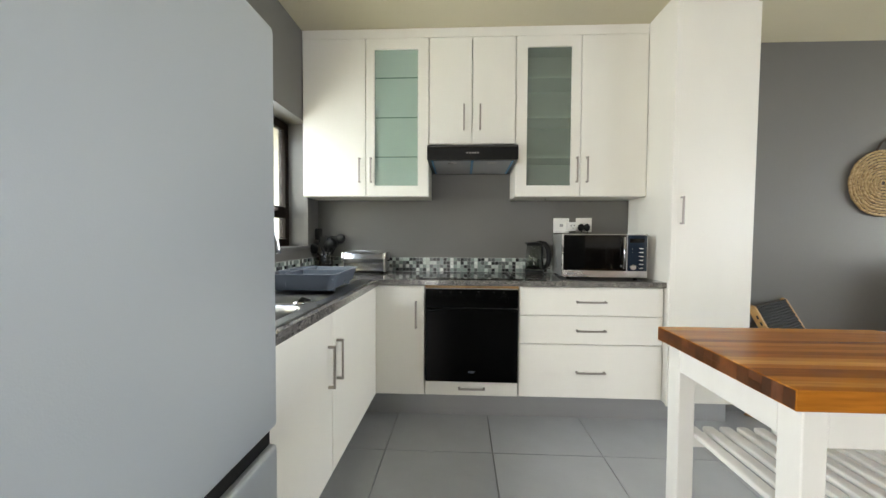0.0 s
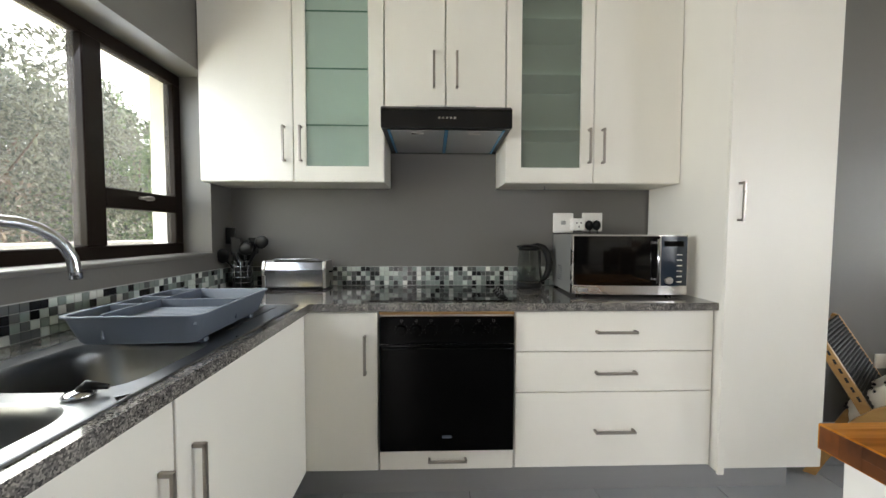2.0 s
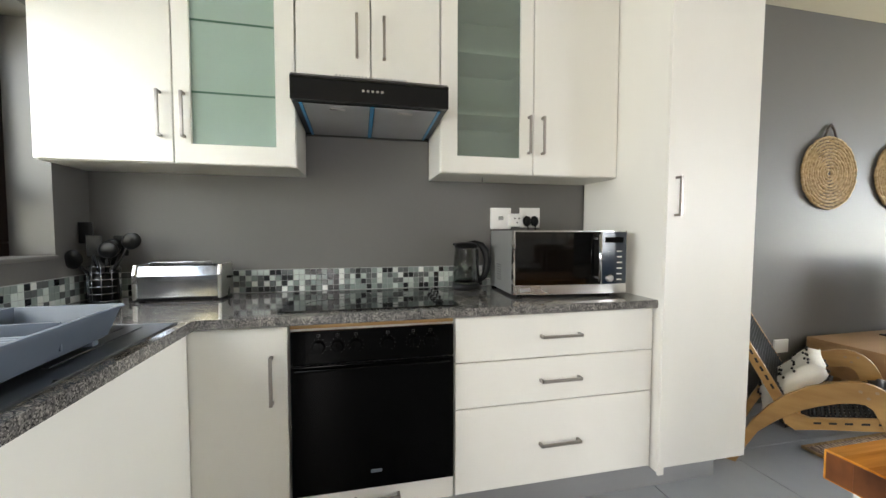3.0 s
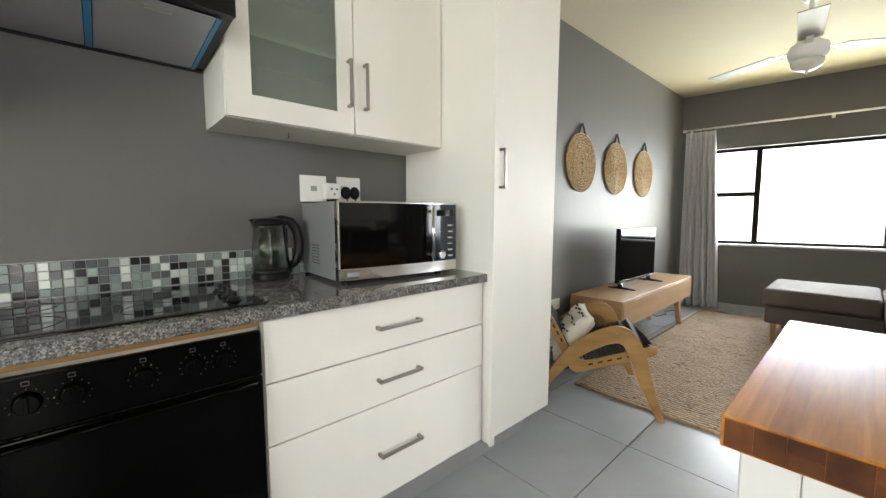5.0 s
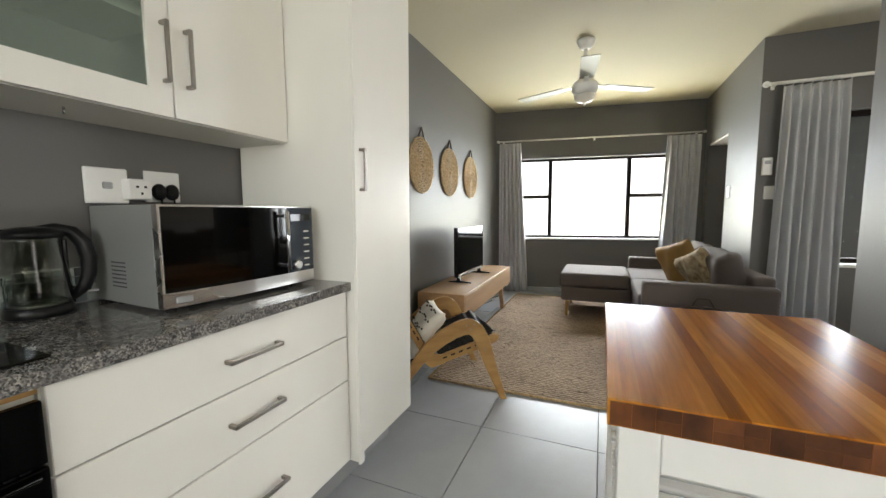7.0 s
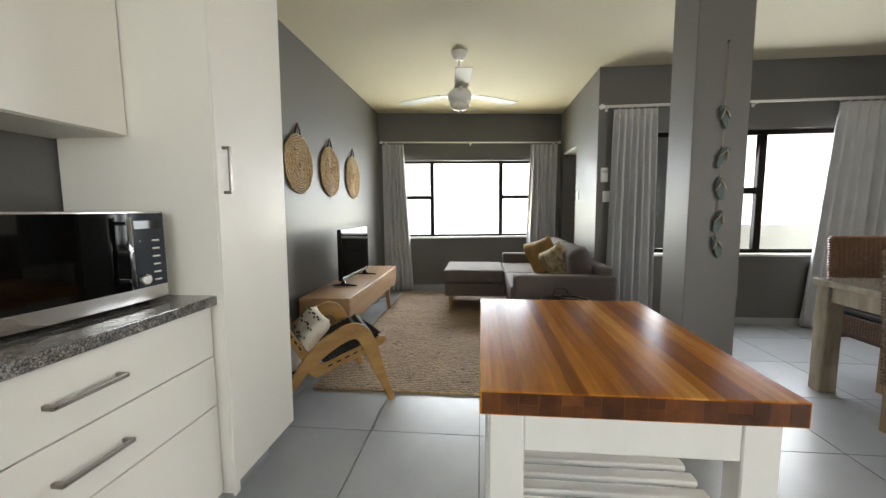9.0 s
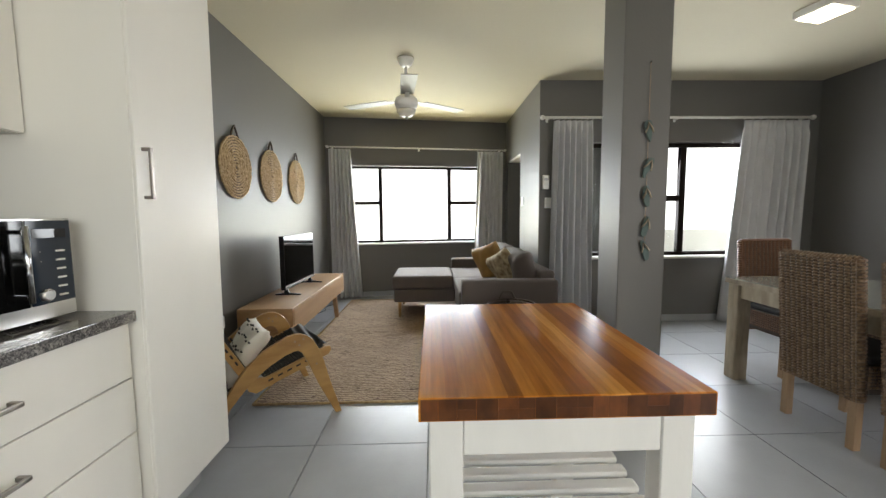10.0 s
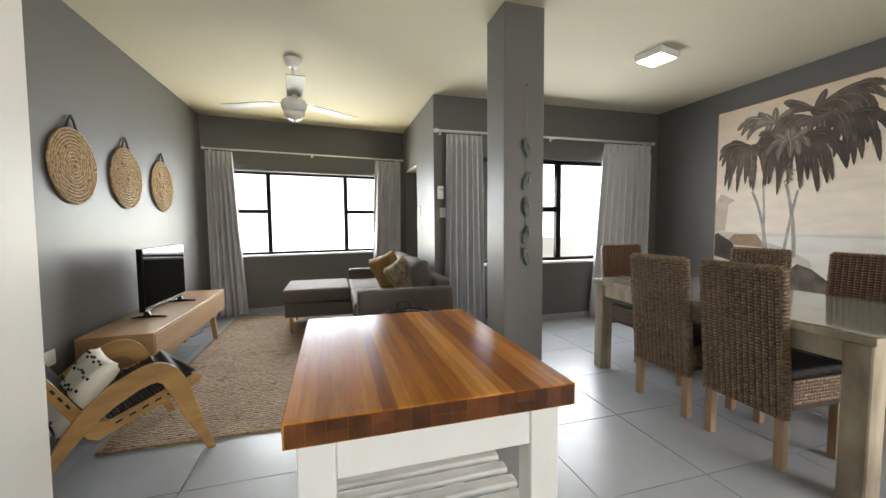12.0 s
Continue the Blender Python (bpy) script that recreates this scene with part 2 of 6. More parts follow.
def glass_material(name, tint, gloss, rough=0.02, haze=0.0):
    """A thin pane: clear, with a mirror's share that grows at grazing sight; haze scatters."""
    m = bpy.data.materials.new(name)
    m.use_nodes = True
    nt = m.node_tree
    nt.nodes.clear()
    out = nt.nodes.new("ShaderNodeOutputMaterial")
    tr, gl, mx, lw, pw = (nt.nodes.new("ShaderNode" + k) for k in ("BsdfTransparent", "BsdfGlossy", "MixShader", "LayerWeight", "Math"))
    tr.inputs[0].default_value = (*tint, 1)
    gl.inputs["Roughness"].default_value = rough
    lw.inputs[0].default_value = 0.5
    pw.operation = "POWER"
    pw.inputs[1].default_value = gloss
    nt.links.new(lw.outputs["Facing"], pw.inputs[0])
    nt.links.new(remap(nt, pw.outputs[0], 0.025, 0.9), mx.inputs[0])
    nt.links.new(tr.outputs[0], mx.inputs[1])
    nt.links.new(gl.outputs[0], mx.inputs[2])
    last = mx.outputs[0]
    if haze:
        df, mx2 = nt.nodes.new("ShaderNodeBsdfDiffuse"), nt.nodes.new("ShaderNodeMixShader")
        df.inputs[0].default_value = (*tint, 1)
        mx2.inputs[0].default_value = haze
        nt.links.new(last, mx2.inputs[1])
        nt.links.new(df.outputs[0], mx2.inputs[2])
        last = mx2.outputs[0]
    nt.links.new(last, out.inputs[0])
    return m


PANE = glass_material("clear_window_glass", (0.97, 0.98, 0.97), 5.0)
DUSTYPANE = glass_material("dusty_kitchen_window_glass", (0.97, 0.97, 0.95), 4.0, 0.05, 0.085)
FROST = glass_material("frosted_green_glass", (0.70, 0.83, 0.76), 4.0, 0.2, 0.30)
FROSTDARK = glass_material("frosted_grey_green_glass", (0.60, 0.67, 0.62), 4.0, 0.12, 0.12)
KETTLEGLASS = glass_material("kettle_glass", (0.55, 0.57, 0.52), 1.7)
TABLEGLASS = surf("table_glass_top", (0.23, 0.235, 0.20), 0.06, var=0.05, scale=3, depth=0, coat=0.6)


def lamp_glow():
    m, nt, bs = nodes_of("lit_opal_diffuser")
    bs.inputs["Base Color"].default_value = (0.9, 0.88, 0.8, 1)
    bs.inputs["Emission Color"].default_value = (1.0, 0.86, 0.62, 1)
    bs.inputs["Emission Strength"].default_value = 4.0
    return m


GLOW = lamp_glow()

# ---- mesh helpers ----


def box(bm, lo, hi, bevel=0.0, seg=1):
    lo, hi = Vector(lo), Vector(hi)
    r = bmesh.ops.create_cube(bm, size=1, matrix=Matrix.Translation((lo + hi) / 2) @ Matrix.Diagonal((*(hi - lo), 1)))
    if bevel:
        es = {e for v in r["verts"] for e in v.link_edges}
        bmesh.ops.bevel(bm, geom=list(es), offset=bevel, segments=seg, profile=0.6, affect="EDGES")
    return bm


def boxes(*specs, bevel=0.0, seg=1):
    bm = bmesh.new()
    for lo, hi in specs:
        box(bm, lo, hi, bevel, seg)
    return bm


def tube(bm, pts, r, n=10, cap=True):
    """A round bar along pts; r is one radius or one for each point."""
    pts = [Vector(p) for p in pts]
    rs = r if isinstance(r, (list, tuple)) else [r] * len(pts)
    rings, side = [], None
    for i, p in enumerate(pts):
        d = (pts[min(i + 1, len(pts) - 1)] - pts[max(i - 1, 0)]).normalized()
        if side is None:
            side = d.orthogonal().normalized()
        side = (side - d * side.dot(d)).normalized()
        up = d.cross(side)
        rings.append([bm.verts.new(p + (side * math.cos(a) + up * math.sin(a)) * rs[i]) for a in (math.tau * k / n for k in range(n))])
    for a, b in zip(rings, rings[1:]):
        for k in range(n):
            f = bm.faces.new((a[k], a[(k + 1) % n], b[(k + 1) % n], b[k]))
            f.smooth = True
    if cap:
        bm.faces.new(rings[0][::-1])
        bm.faces.new(rings[-1])
    return bm


def lathe(bm, profile, n=24, at=(0, 0, 0)):
    """profile: radius and height from the bottom up."""
    rings = []
    for r, z in profile:
        rings.append([bm.verts.new((at[0] + r * math.cos(math.tau * k / n), at[1] + r * math.sin(math.tau * k / n), at[2] + z)) for k in range(n)])
    for a, b in zip(rings, rings[1:]):
        for k in range(n):
            f = bm.faces.new((a[k], a[(k + 1) % n], b[(k + 1) % n], b[k]))
            f.smooth = True
    bm.faces.new(rings[0][::-1])
    bm.faces.new(rings[-1])
    return bm


def prism(bm, outline, a, b, plane="xz", bevel=0.0):
    """An outline in a plane, drawn out from a to b along the third axis."""
    def at(u, v, w):
        return {"xz": (u, w, v), "yz": (w, u, v), "xy": (u, v, w)}[plane]
    lo = [bm.verts.new(at(u, v, a)) for u, v in outline]
    hi = [bm.verts.new(at(u, v, b)) for u, v in outline]
    fs = [bm.faces.new(lo), bm.faces.new(hi[::-1])]
    n = len(outline)
    fs += [bm.faces.new((lo[(i + 1) % n], lo[i], hi[i], hi[(i + 1) % n])) for i in range(n)]
    bmesh.ops.recalc_face_normals(bm, faces=fs)
    if bevel:
        es = [e for e in bm.edges if all(v in lo for v in e.verts) or all(v in hi for v in e.verts)]
        bmesh.ops.bevel(bm, geom=es, offset=bevel, segments=2, profile=0.6, affect="EDGES")
    return bm


def pillow(bm, w, h, d, n=14, m=None, corner=0.35):
    """A stuffed cushion, w by h, d thick, in local x and z, with pulled corners."""
    m = m or Matrix()
    vs = {}
    for s in (-1, 1):
        for i in range(n + 1):
            for j in range(n + 1):
                u, v = 2 * i / n - 1, 2 * j / n - 1
                edge = i in (0, n) or j in (0, n)
                if edge and s == 1:
                    vs[(s, i, j)] = vs[(-1, i, j)]
                    continue
                pu = u * (1 - 0.07 * (1 - v * v) * abs(u) ** 3)
                pv = v * (1 - 0.07 * (1 - u * u) * abs(v) ** 3)
                puff = ((1 - u ** 4) * (1 - v ** 4)) ** corner
                wr = 0.012 * math.sin(7 * u + 3 * v) * puff
                vs[(s, i, j)] = bm.verts.new(m @ Vector((pu * w / 2, 0 if edge else s * puff * d / 2 + wr, pv * h / 2)))
    for s in (-1, 1):
        for i in range(n):
            for j in range(n):
                q = [vs[(s, i, j)], vs[(s, i + 1, j)], vs[(s, i + 1, j + 1)], vs[(s, i, j + 1)]]
                f = bm.faces.new(q if s == -1 else q[::-1])
                f.smooth = True
    return bm


def to_mesh(name, bm, material):
    me = bpy.data.meshes.new(name)
    if len(bm.edges) < 30000:
        for e in bm.edges:
            if len(e.link_faces) == 2 and e.calc_face_angle(0) > 0.95:
                e.smooth = False
    bm.to_mesh(me)
    bm.free()
    me.materials.append(material)
    return me


def part(name, bm, material, parent, label="", kind=""):
    ob = new(name, to_mesh(name, bm, material))
    ob.parent = parent
    return tagged(ob, label, kind=kind)


def thing(name, at, yaw, label, category, group="", kind=""):
    ob = new(name)
    ob.matrix_world = pose(*at, 0, 0, yaw)
    ob.empty_display_size = 0.1
    return tagged(ob, label, category, group, kind)


def solid(name, bm, material, label="", kind="structure", category=""):
    return tagged(new(name, to_mesh(name, bm, material)), label, category, kind=kind)


def wall_with_holes(lo, hi, axis, holes):
    """A straight wall from lo to hi along axis (0 or 1), holes as (start, end, bottom, top)."""
    bm = bmesh.new()
    cuts = sorted(holes)
    pos = lo[axis]
    for a, b, z0, z1 in cuts:
        l, h = list(lo), list(hi)
        l[axis], h[axis] = pos, a
        box(bm, l, h)
        for zz0, zz1 in ((lo[2], z0), (z1, hi[2])):
            if zz1 - zz0 > 0.01:
                l, h = list(lo), list(hi)
                l[axis], h[axis], l[2], h[2] = a, b, zz0, zz1
                box(bm, l, h)
        pos = b
    l = list(lo)
    l[axis] = pos
    box(bm, l, hi)
    return bm


# ---- structure ----
CH = 2.68
XW, XE, YN, YS = -0.97, 4.44, 3.20, -2.69
FAR = pose(5.943, 3.20, 0, 0, 0, -81.7)      # the living room's window wall: local x runs along it, local +y looks into the room

solid("wall_north", boxes(((-1.25, YN, 0), (6.6, YN + 0.22, CH))), WALL, "satin mid-grey painted wall behind kitchen and baskets")
# the west walls' first hole is an unseen opening, added for the fill lamp
solid("wall_west", wall_with_holes((-1.19, YS, 0), (XW, YN, CH), 1, [(-2.3, -0.7, 0.05, 2.1), (0.97, 2.995, 1.13, 2.04)]), WALL, "satin mid-grey painted wall with kitchen window")
solid("wall_west_render", wall_with_holes((-1.27, YS, -0.3), (-1.194, YN, CH + 0.3), 1, [(-2.3, -0.7, 0.05, 2.1), (0.97, 2.995, 1.11, 2.04)]), WALLOUT, "white rendered outer face of the wall")
solid("wall_south", boxes(((-1.27, YS - 0.22, 0), (4.7, YS, CH))), WALL, "satin mid-grey painted dining wall")
solid("wall_east", wall_with_holes((XE, YS, 0), (XE + 0.2, 0.45, CH), 1, [(-2.05, -0.02, 0.75, 2.02)]), WALL, "grey painted wall with dining window")
solid("wall_living_south", wall_with_holes((XE + 0.2, 0.25, 0), (6.75, 0.45, CH), 0, [(5.345, 6.16, 0.002, 2.055)]), WALL, "grey painted wall with a doorway beside the sofa")
w = solid("wall_living_east", wall_with_holes((-0.1, 0, 0), (2.95, 0.2, CH), 0, [(0.18, 2.50, 0.82, 1.985)]), WALL, "grey painted wall with wide living room window")
w.matrix_world = FAR
solid("passage_wall", boxes(((5.2, -1.0, 0), (6.7, -0.9, CH)), ((5.2, -0.9, 0), (5.3, 0.23, CH)), ((6.6, -0.9, 0), (6.7, 0.23, CH))), WALL, "grey passage wall beyond the doorway")
solid("ceiling", boxes(((-1.25, YS - 0.2, CH), (4.66, YN, CH + 0.15)), ((4.66, -1.0, CH), (6.8, YN, CH + 0.15))), CEIL, "white plaster ceiling, its yellow bounce light put into the colour")
solid("column", boxes(((2.598, 0.152, 0), (2.888, 0.452, CH)), bevel=0.004), WALL, "square grey painted structural column")
bm = boxes(((-1.2, YS, -0.12), (XE + 0.1, YN, -0.009)), ((XE + 0.1, -0.9, -0.12), (6.7, YN, -0.009)))
floor = solid("floor", bm, GROUT, "dark grout bed under large grey porcelain tiles")
bm = boxes(((1.98, YN - 0.012, 0), (6.1, YN - 0.001, 0.075)), bevel=0.003)
solid("baseboard", bm, TILE, "low grey tile skirting")
bm = boxes(((XE - 0.012, YS, 0), (XE - 0.001, 0.45, 0.075)), ((XE, 0.451, 0), (5.335, 0.462, 0.075)), ((-0.9, YS + 0.001, 0), (XE - 0.012, YS + 0.012, 0.075)), bevel=0.003)
solid("baseboard", bm, TILE, "low grey tile skirting")
bm = boxes(((0.02, -0.012, 0), (2.8, -0.001, 0.075)), bevel=0.003)
solid("baseboard", bm, TILE, "low grey tile skirting").matrix_world = FAR
solid("door_frame", boxes(((5.346, 0.26, 2.034), (6.159, 0.44, 2.054)), bevel=0.003), WHITEPAINT, "cream painted lining over the doorway")


def window(name, m, w, h, mullions, transoms, label, fw=0.05, depth=0.05, glass=None):
    """Frame, bars and panes; local x along the opening, z up, from its lower corner."""
    t = thing(name, (0, 0, 0), 0, label, "window", kind="structure")
    t.matrix_world = m
    part("window_frame", boxes(((0, 0, 0), (w, depth, fw)), ((0, 0, h - fw), (w, depth, h)), ((0, 0, fw), (fw, depth, h - fw)), ((w - fw, 0, fw), (w, depth, h - fw)), bevel=0.004), DARKMETAL, t, "dark bronze aluminium frame")
    xs = [0] + mullions + [w]
    for x in mullions:
        part("mullion", boxes(((x - fw * 0.8, -0.004, fw), (x + fw * 0.8, depth + 0.004, h - fw)), bevel=0.004), DARKMETAL, t)
    for i, z in transoms:
        a, b = xs[i] + (fw if i == 0 else fw * 0.8), xs[i + 1] - (fw if i == len(xs) - 2 else fw * 0.8)
        part("transom", boxes(((a, -0.002, z - fw * 0.75), (b, depth + 0.002, z + fw * 0.75)), bevel=0.004), DARKMETAL, t)
    for i, (a, b) in enumerate(zip(xs, xs[1:])):
        zs = [0] + [z for k, z in transoms if k == i] + [h]
        for z0, z1 in zip(zs, zs[1:]):
            p = part("pane", boxes(((a + 0.02, depth * 0.45, z0 + 0.02), (b - 0.02, depth * 0.55, z1 - 0.02))), glass or PANE, t)
            p.visible_shadow = False
    return t


window("window_1", pose(-1.115, 0.97, 1.13, 0, 0, 90), 2.025, 0.91, [0.5, 1.51], [(0, 0.25), (2, 0.25)], "dark bronze kitchen window above the sink", 0.055, glass=DUSTYPANE)
w1 = [o for o in bpy.data.objects if o.name == "window_1"][0]
part("handle", tube(bmesh.new(), [(1.76, -0.012, 0.262), (1.76, -0.035, 0.262), (1.68, -0.040, 0.258)], [0.012, 0.010, 0.006], 10), NICKEL, w1, "small metal window latch")
window("window_2", FAR @ pose(0.18, 0.08, 0.82), 2.32, 1.165, [0.615, 1.69], [(0, 0.61), (2, 0.61)], "dark bronze living room window between grey curtains", 0.036)
window("window_3", pose(XE + 0.13, -2.05, 0.75, 0, 0, 90), 2.03, 1.27, [0.83, 1.40], [(1, 0.655)], "dark bronze dining window between grey curtains", 0.044)
solid("window_sill", boxes(((-1.11, 0.97, 1.115), (-0.955, 2.995, 1.134)), bevel=0.004), WALL, "grey painted kitchen window sill")
s = solid("window_sill", boxes(((0.14, -0.035, 0.795), (2.54, 0.085, 0.823)), bevel=0.004), WHITEPAINT, "white painted window sill")
s.matrix_world = FAR
solid("window_sill", boxes(((XE - 0.035, -2.09, 0.725), (XE + 0.14, 0.02, 0.753)), bevel=0.004), WHITEPAINT, "white painted window sill")
# pane of the added opening that the fill lamp shines through
for n, (lo, hi) in enumerate((((-1.24, -2.3, 0.05), (-1.23, -0.7, 2.1)),)):
    d = solid("entrance_door_glass", boxes((lo, hi)), PANE, "clear glass in an added, unseen west opening")
    d.visible_shadow = False

# ---- kitchen cabinets ----
DY = 2.63        # front plane of the base units' doors
CAT_H = "handle"


def bar_handle(t, a, b, out, stand=0.032):
    """A flat bow handle from a to b that stands off along out."""
    a, b, out = Vector(a), Vector(b), Vector(out)
    d = (b - a).normalized()
    s = d.cross(out) * 0.006
    bm = bmesh.new()
    for p, q in ((a, a + d * 0.011), (b - d * 0.011, b)):
        pts = [p - s, q + s + out * stand]
        box(bm, [min(x, y) for x, y in zip(*pts)], [max(x, y) for x, y in zip(*pts)], 0.0015)
    pts = [a - s + out * (stand - 0.009), b + s + out * stand]
    pts2 = [[min(x, y) for x, y in zip(*pts)], [max(x, y) for x, y in zip(*pts)]]
    box(bm, pts2[0], pts2[1], 0.0025, 2)
    return part("handle", bm, NICKEL, t, "brushed nickel bow handle")


def front(t, name, lo, hi, label=""):
    return part(name, boxes((lo, hi), bevel=0.002), CAB, t, label)


def base_unit(name, x0, x1, label, group="base cabinets"):
    t = thing(name, (x0, 3.2, 0.17), 0, label, "kitchen cabinet", group)
    w = x1 - x0
    part("body", boxes(((0.001, -0.548, 0), (w - 0.001, -0.002, 0.724))), CABIN, t)
    return t, w


FY0, FY1 = DY - 3.2, DY - 3.2 + 0.018   # fronts in local y of a unit whose origin lies at the wall

t, w = base_unit("base_cabinet", -0.378, -0.052, "cream white base cabinet with one plain door")
front(t, "door", (0.003, FY0, 0.005), (w - 0.003, FY1, 0.720))
front(t, "filler", (-0.020, FY0 + 0.002, 0.005), (-0.001, FY1, 0.720))
bar_handle(t, (0.27, FY0, 0.446), (0.27, FY0, 0.620), (0, -1, 0))

t, w = base_unit("drawer_cabinet", 0.557, 1.462, "cream white cabinet with three wide drawers")
for z0, z1, hz in ((0.008, 0.351, 0.177), (0.355, 0.536, 0.445), (0.540, 0.720, 0.629)):
    front(t, "drawer", (0.003, FY0, z0), (w - 0.003, FY1, z1))
    bar_handle(t, (0.361, FY0, hz), (0.545, FY0, hz), (0, -1, 0))

t, w = base_unit("oven_cabinet", -0.049, 0.554, "cream white oven housing with a low drawer", "")
front(t, "drawer", (0.003, FY0, 0.006), (w - 0.003, FY1, 0.096))
bar_handle(t, (0.218, FY0, 0.056), (0.390, FY0, 0.056), (0, -1, 0))
part("batten", boxes(((0.0, FY0 + 0.012, 0.706), (w, FY0 + 0.03, 0.724))), PLY, t, "raw wooden batten above the oven")


def oven():
    t = thing("oven", (0.2525, DY, 0.272), 0, "black glass built-in electric oven under the worktop", "oven")
    part("door", boxes(((-0.296, -0.022, 0.0), (0.296, 0.0, 0.475)), bevel=0.004, seg=2), OVENGLASS, t, "black glass oven door")
    part("control_panel", boxes(((-0.296, -0.020, 0.480), (0.296, 0.0, 0.600)), bevel=0.004, seg=2), OVENGLASS, t, "black control panel")
    part("handle", tube(bmesh.new(), [(-0.28, -0.022, 0.462), (-0.28, -0.03, 0.462), (0.28, -0.03, 0.462), (0.28, -0.022, 0.462)], 0.005, 8), OVENGLASS, t, "slim black door pull")
    for x in (-0.20, -0.135, -0.07, 0.045, 0.14, 0.205):
        k = part("knob", lathe(bmesh.new(), [(0.020, 0), (0.022, 0.003), (0.019, 0.012), (0.017, 0.014)], 20), OVENGLASS, t, "round black knob")
        k.matrix_basis = pose(x, -0.020, 0.545, 90)
        bm = bmesh.new()
        box(bm, (-0.003, -0.018, 0.013), (0.003, 0.018, 0.021), 0.001)
        part("grip", bm, OVENGLASS, k)
        ring = bmesh.new()
        for a in range(0, 300, 30):
            c, s = math.cos(radians(a - 60)), math.sin(radians(a - 60))
            box(ring, (0.028 * c - 0.0012, 0.028 * s - 0.0012, 0.0), (0.028 * c + 0.0012, 0.028 * s + 0.0012, 0.0008))
        part("markings", ring, DIMPRINT, k, "grey printed dial marks")
        part("symbol", boxes(((-0.006, 0.034, 0), (0.006, 0.036, 0.0008)), ((-0.006, 0.042, 0), (0.006, 0.044, 0.0008)), ((-0.006, 0.034, 0), (-0.0045, 0.044, 0.0008)), ((0.0045, 0.034, 0), (0.006, 0.044, 0.0008))), DIMPRINT, k, "grey printed symbol")
    part("badge", boxes(((-0.021, -0.0235, 0.060), (0.021, -0.0215, 0.072)), bevel=0.003), GREYPLASTIC, t, "small oval grey badge")
    part("vent", boxes(*[((-0.28 + i * 0.02, -0.018, 0.4765), (-0.266 + i * 0.02, 0, 0.479)) for i in range(28)]), BLACK, t)


oven()

# the run under the kitchen window
for a, b, hy, lab in ((1.125, 1.784, 1.735, "cream white sink cabinet with one plain door"), (1.788, 2.628, 1.845, "cream white corner cabinet with one wide door")):
    t = thing("base_cabinet", (XW, a, 0.17), 0, lab, "kitchen cabinet", "base cabinets")
    part("body", boxes(((0.002, 0.001, 0), (0.576, b - a - 0.001, 0.560))), CABIN, t)
    part("door", boxes(((0.580, 0.002, 0.005), (0.598, b - a - 0.002, 0.720)), bevel=0.002), CAB, t)
    bar_handle(t, (0.598, hy - a, 0.398), (0.598, hy - a, 0.580), (1, 0, 0))
solid("plinth", boxes(((-0.47, 2.735, 0), (1.93, 2.75, 0.168)), ((1.915, 2.75, 0), (1.93, 3.19, 0.168)), ((-0.485, 1.12, 0), (-0.47, 2.75, 0.168))), KICK, "brushed grey plinth under the kitchen units", category="plinth")


def worktop():
    """An L of granite slabs with an opening for the sink bowls."""
    z0, z1 = 0.895, 0.930
    t = thing("worktop", (0, 0, 0), 0, "speckled grey granite worktop on cream cabinets", "worktop")
    part("slab", boxes(((XW + 0.001, 2.61, z0), (1.468, 3.199, z1)), bevel=0.003, seg=2), GRANITE, t)
    for lo, hi in (((XW + 0.001, 1.10, z0), (-0.345, 1.25, z1)), ((-0.40, 1.25, z0), (-0.345, 2.609, z1)), ((XW + 0.001, 1.25, z0), (-0.815, 2.609, z1)), ((-0.815, 2.09, z0), (-0.40, 2.609, z1))):
        part("slab", boxes((lo, hi)), GRANITE, t)


worktop()

t = thing("tall_cabinet", (1.468, 3.2, 0.165), 0, "tall cream white pantry cabinet beside the worktop", "kitchen cabinet")
part("side_panel", boxes(((0, -0.600, 0), (0.022, -0.001, 2.515)), bevel=0.001), CAB, t)
part("filler", boxes(((0.0, -0.612, -0.01), (0.030, -0.600, 2.515)), bevel=0.002), CAB, t)
part("body", boxes(((0.024, -0.560, 0), (0.505, -0.002, 2.468))), CAB, t)
part("door", boxes(((0.034, -0.582, 0.0), (0.508, -0.563, 2.465)), bevel=0.002), CAB, t)
bar_handle(t, (0.070, -0.582, 1.129), (0.070, -0.582, 1.300), (0, -1, 0), 0.034)
t.matrix_world = pose(1.468, 3.2, 0.171, 0.6, 0, 0)
part("top_infill", boxes(((0.022, -0.560, 2.47), (0.505, -0.002, 2.513)), bevel=0.001), CAB, t)

FROSTDARKEDGE = surf("glass_shelf_edge", (0.05, 0.09, 0.07), 0.2, var=0.05, depth=0)
# ---- wall cabinets ----
UY = 2.90


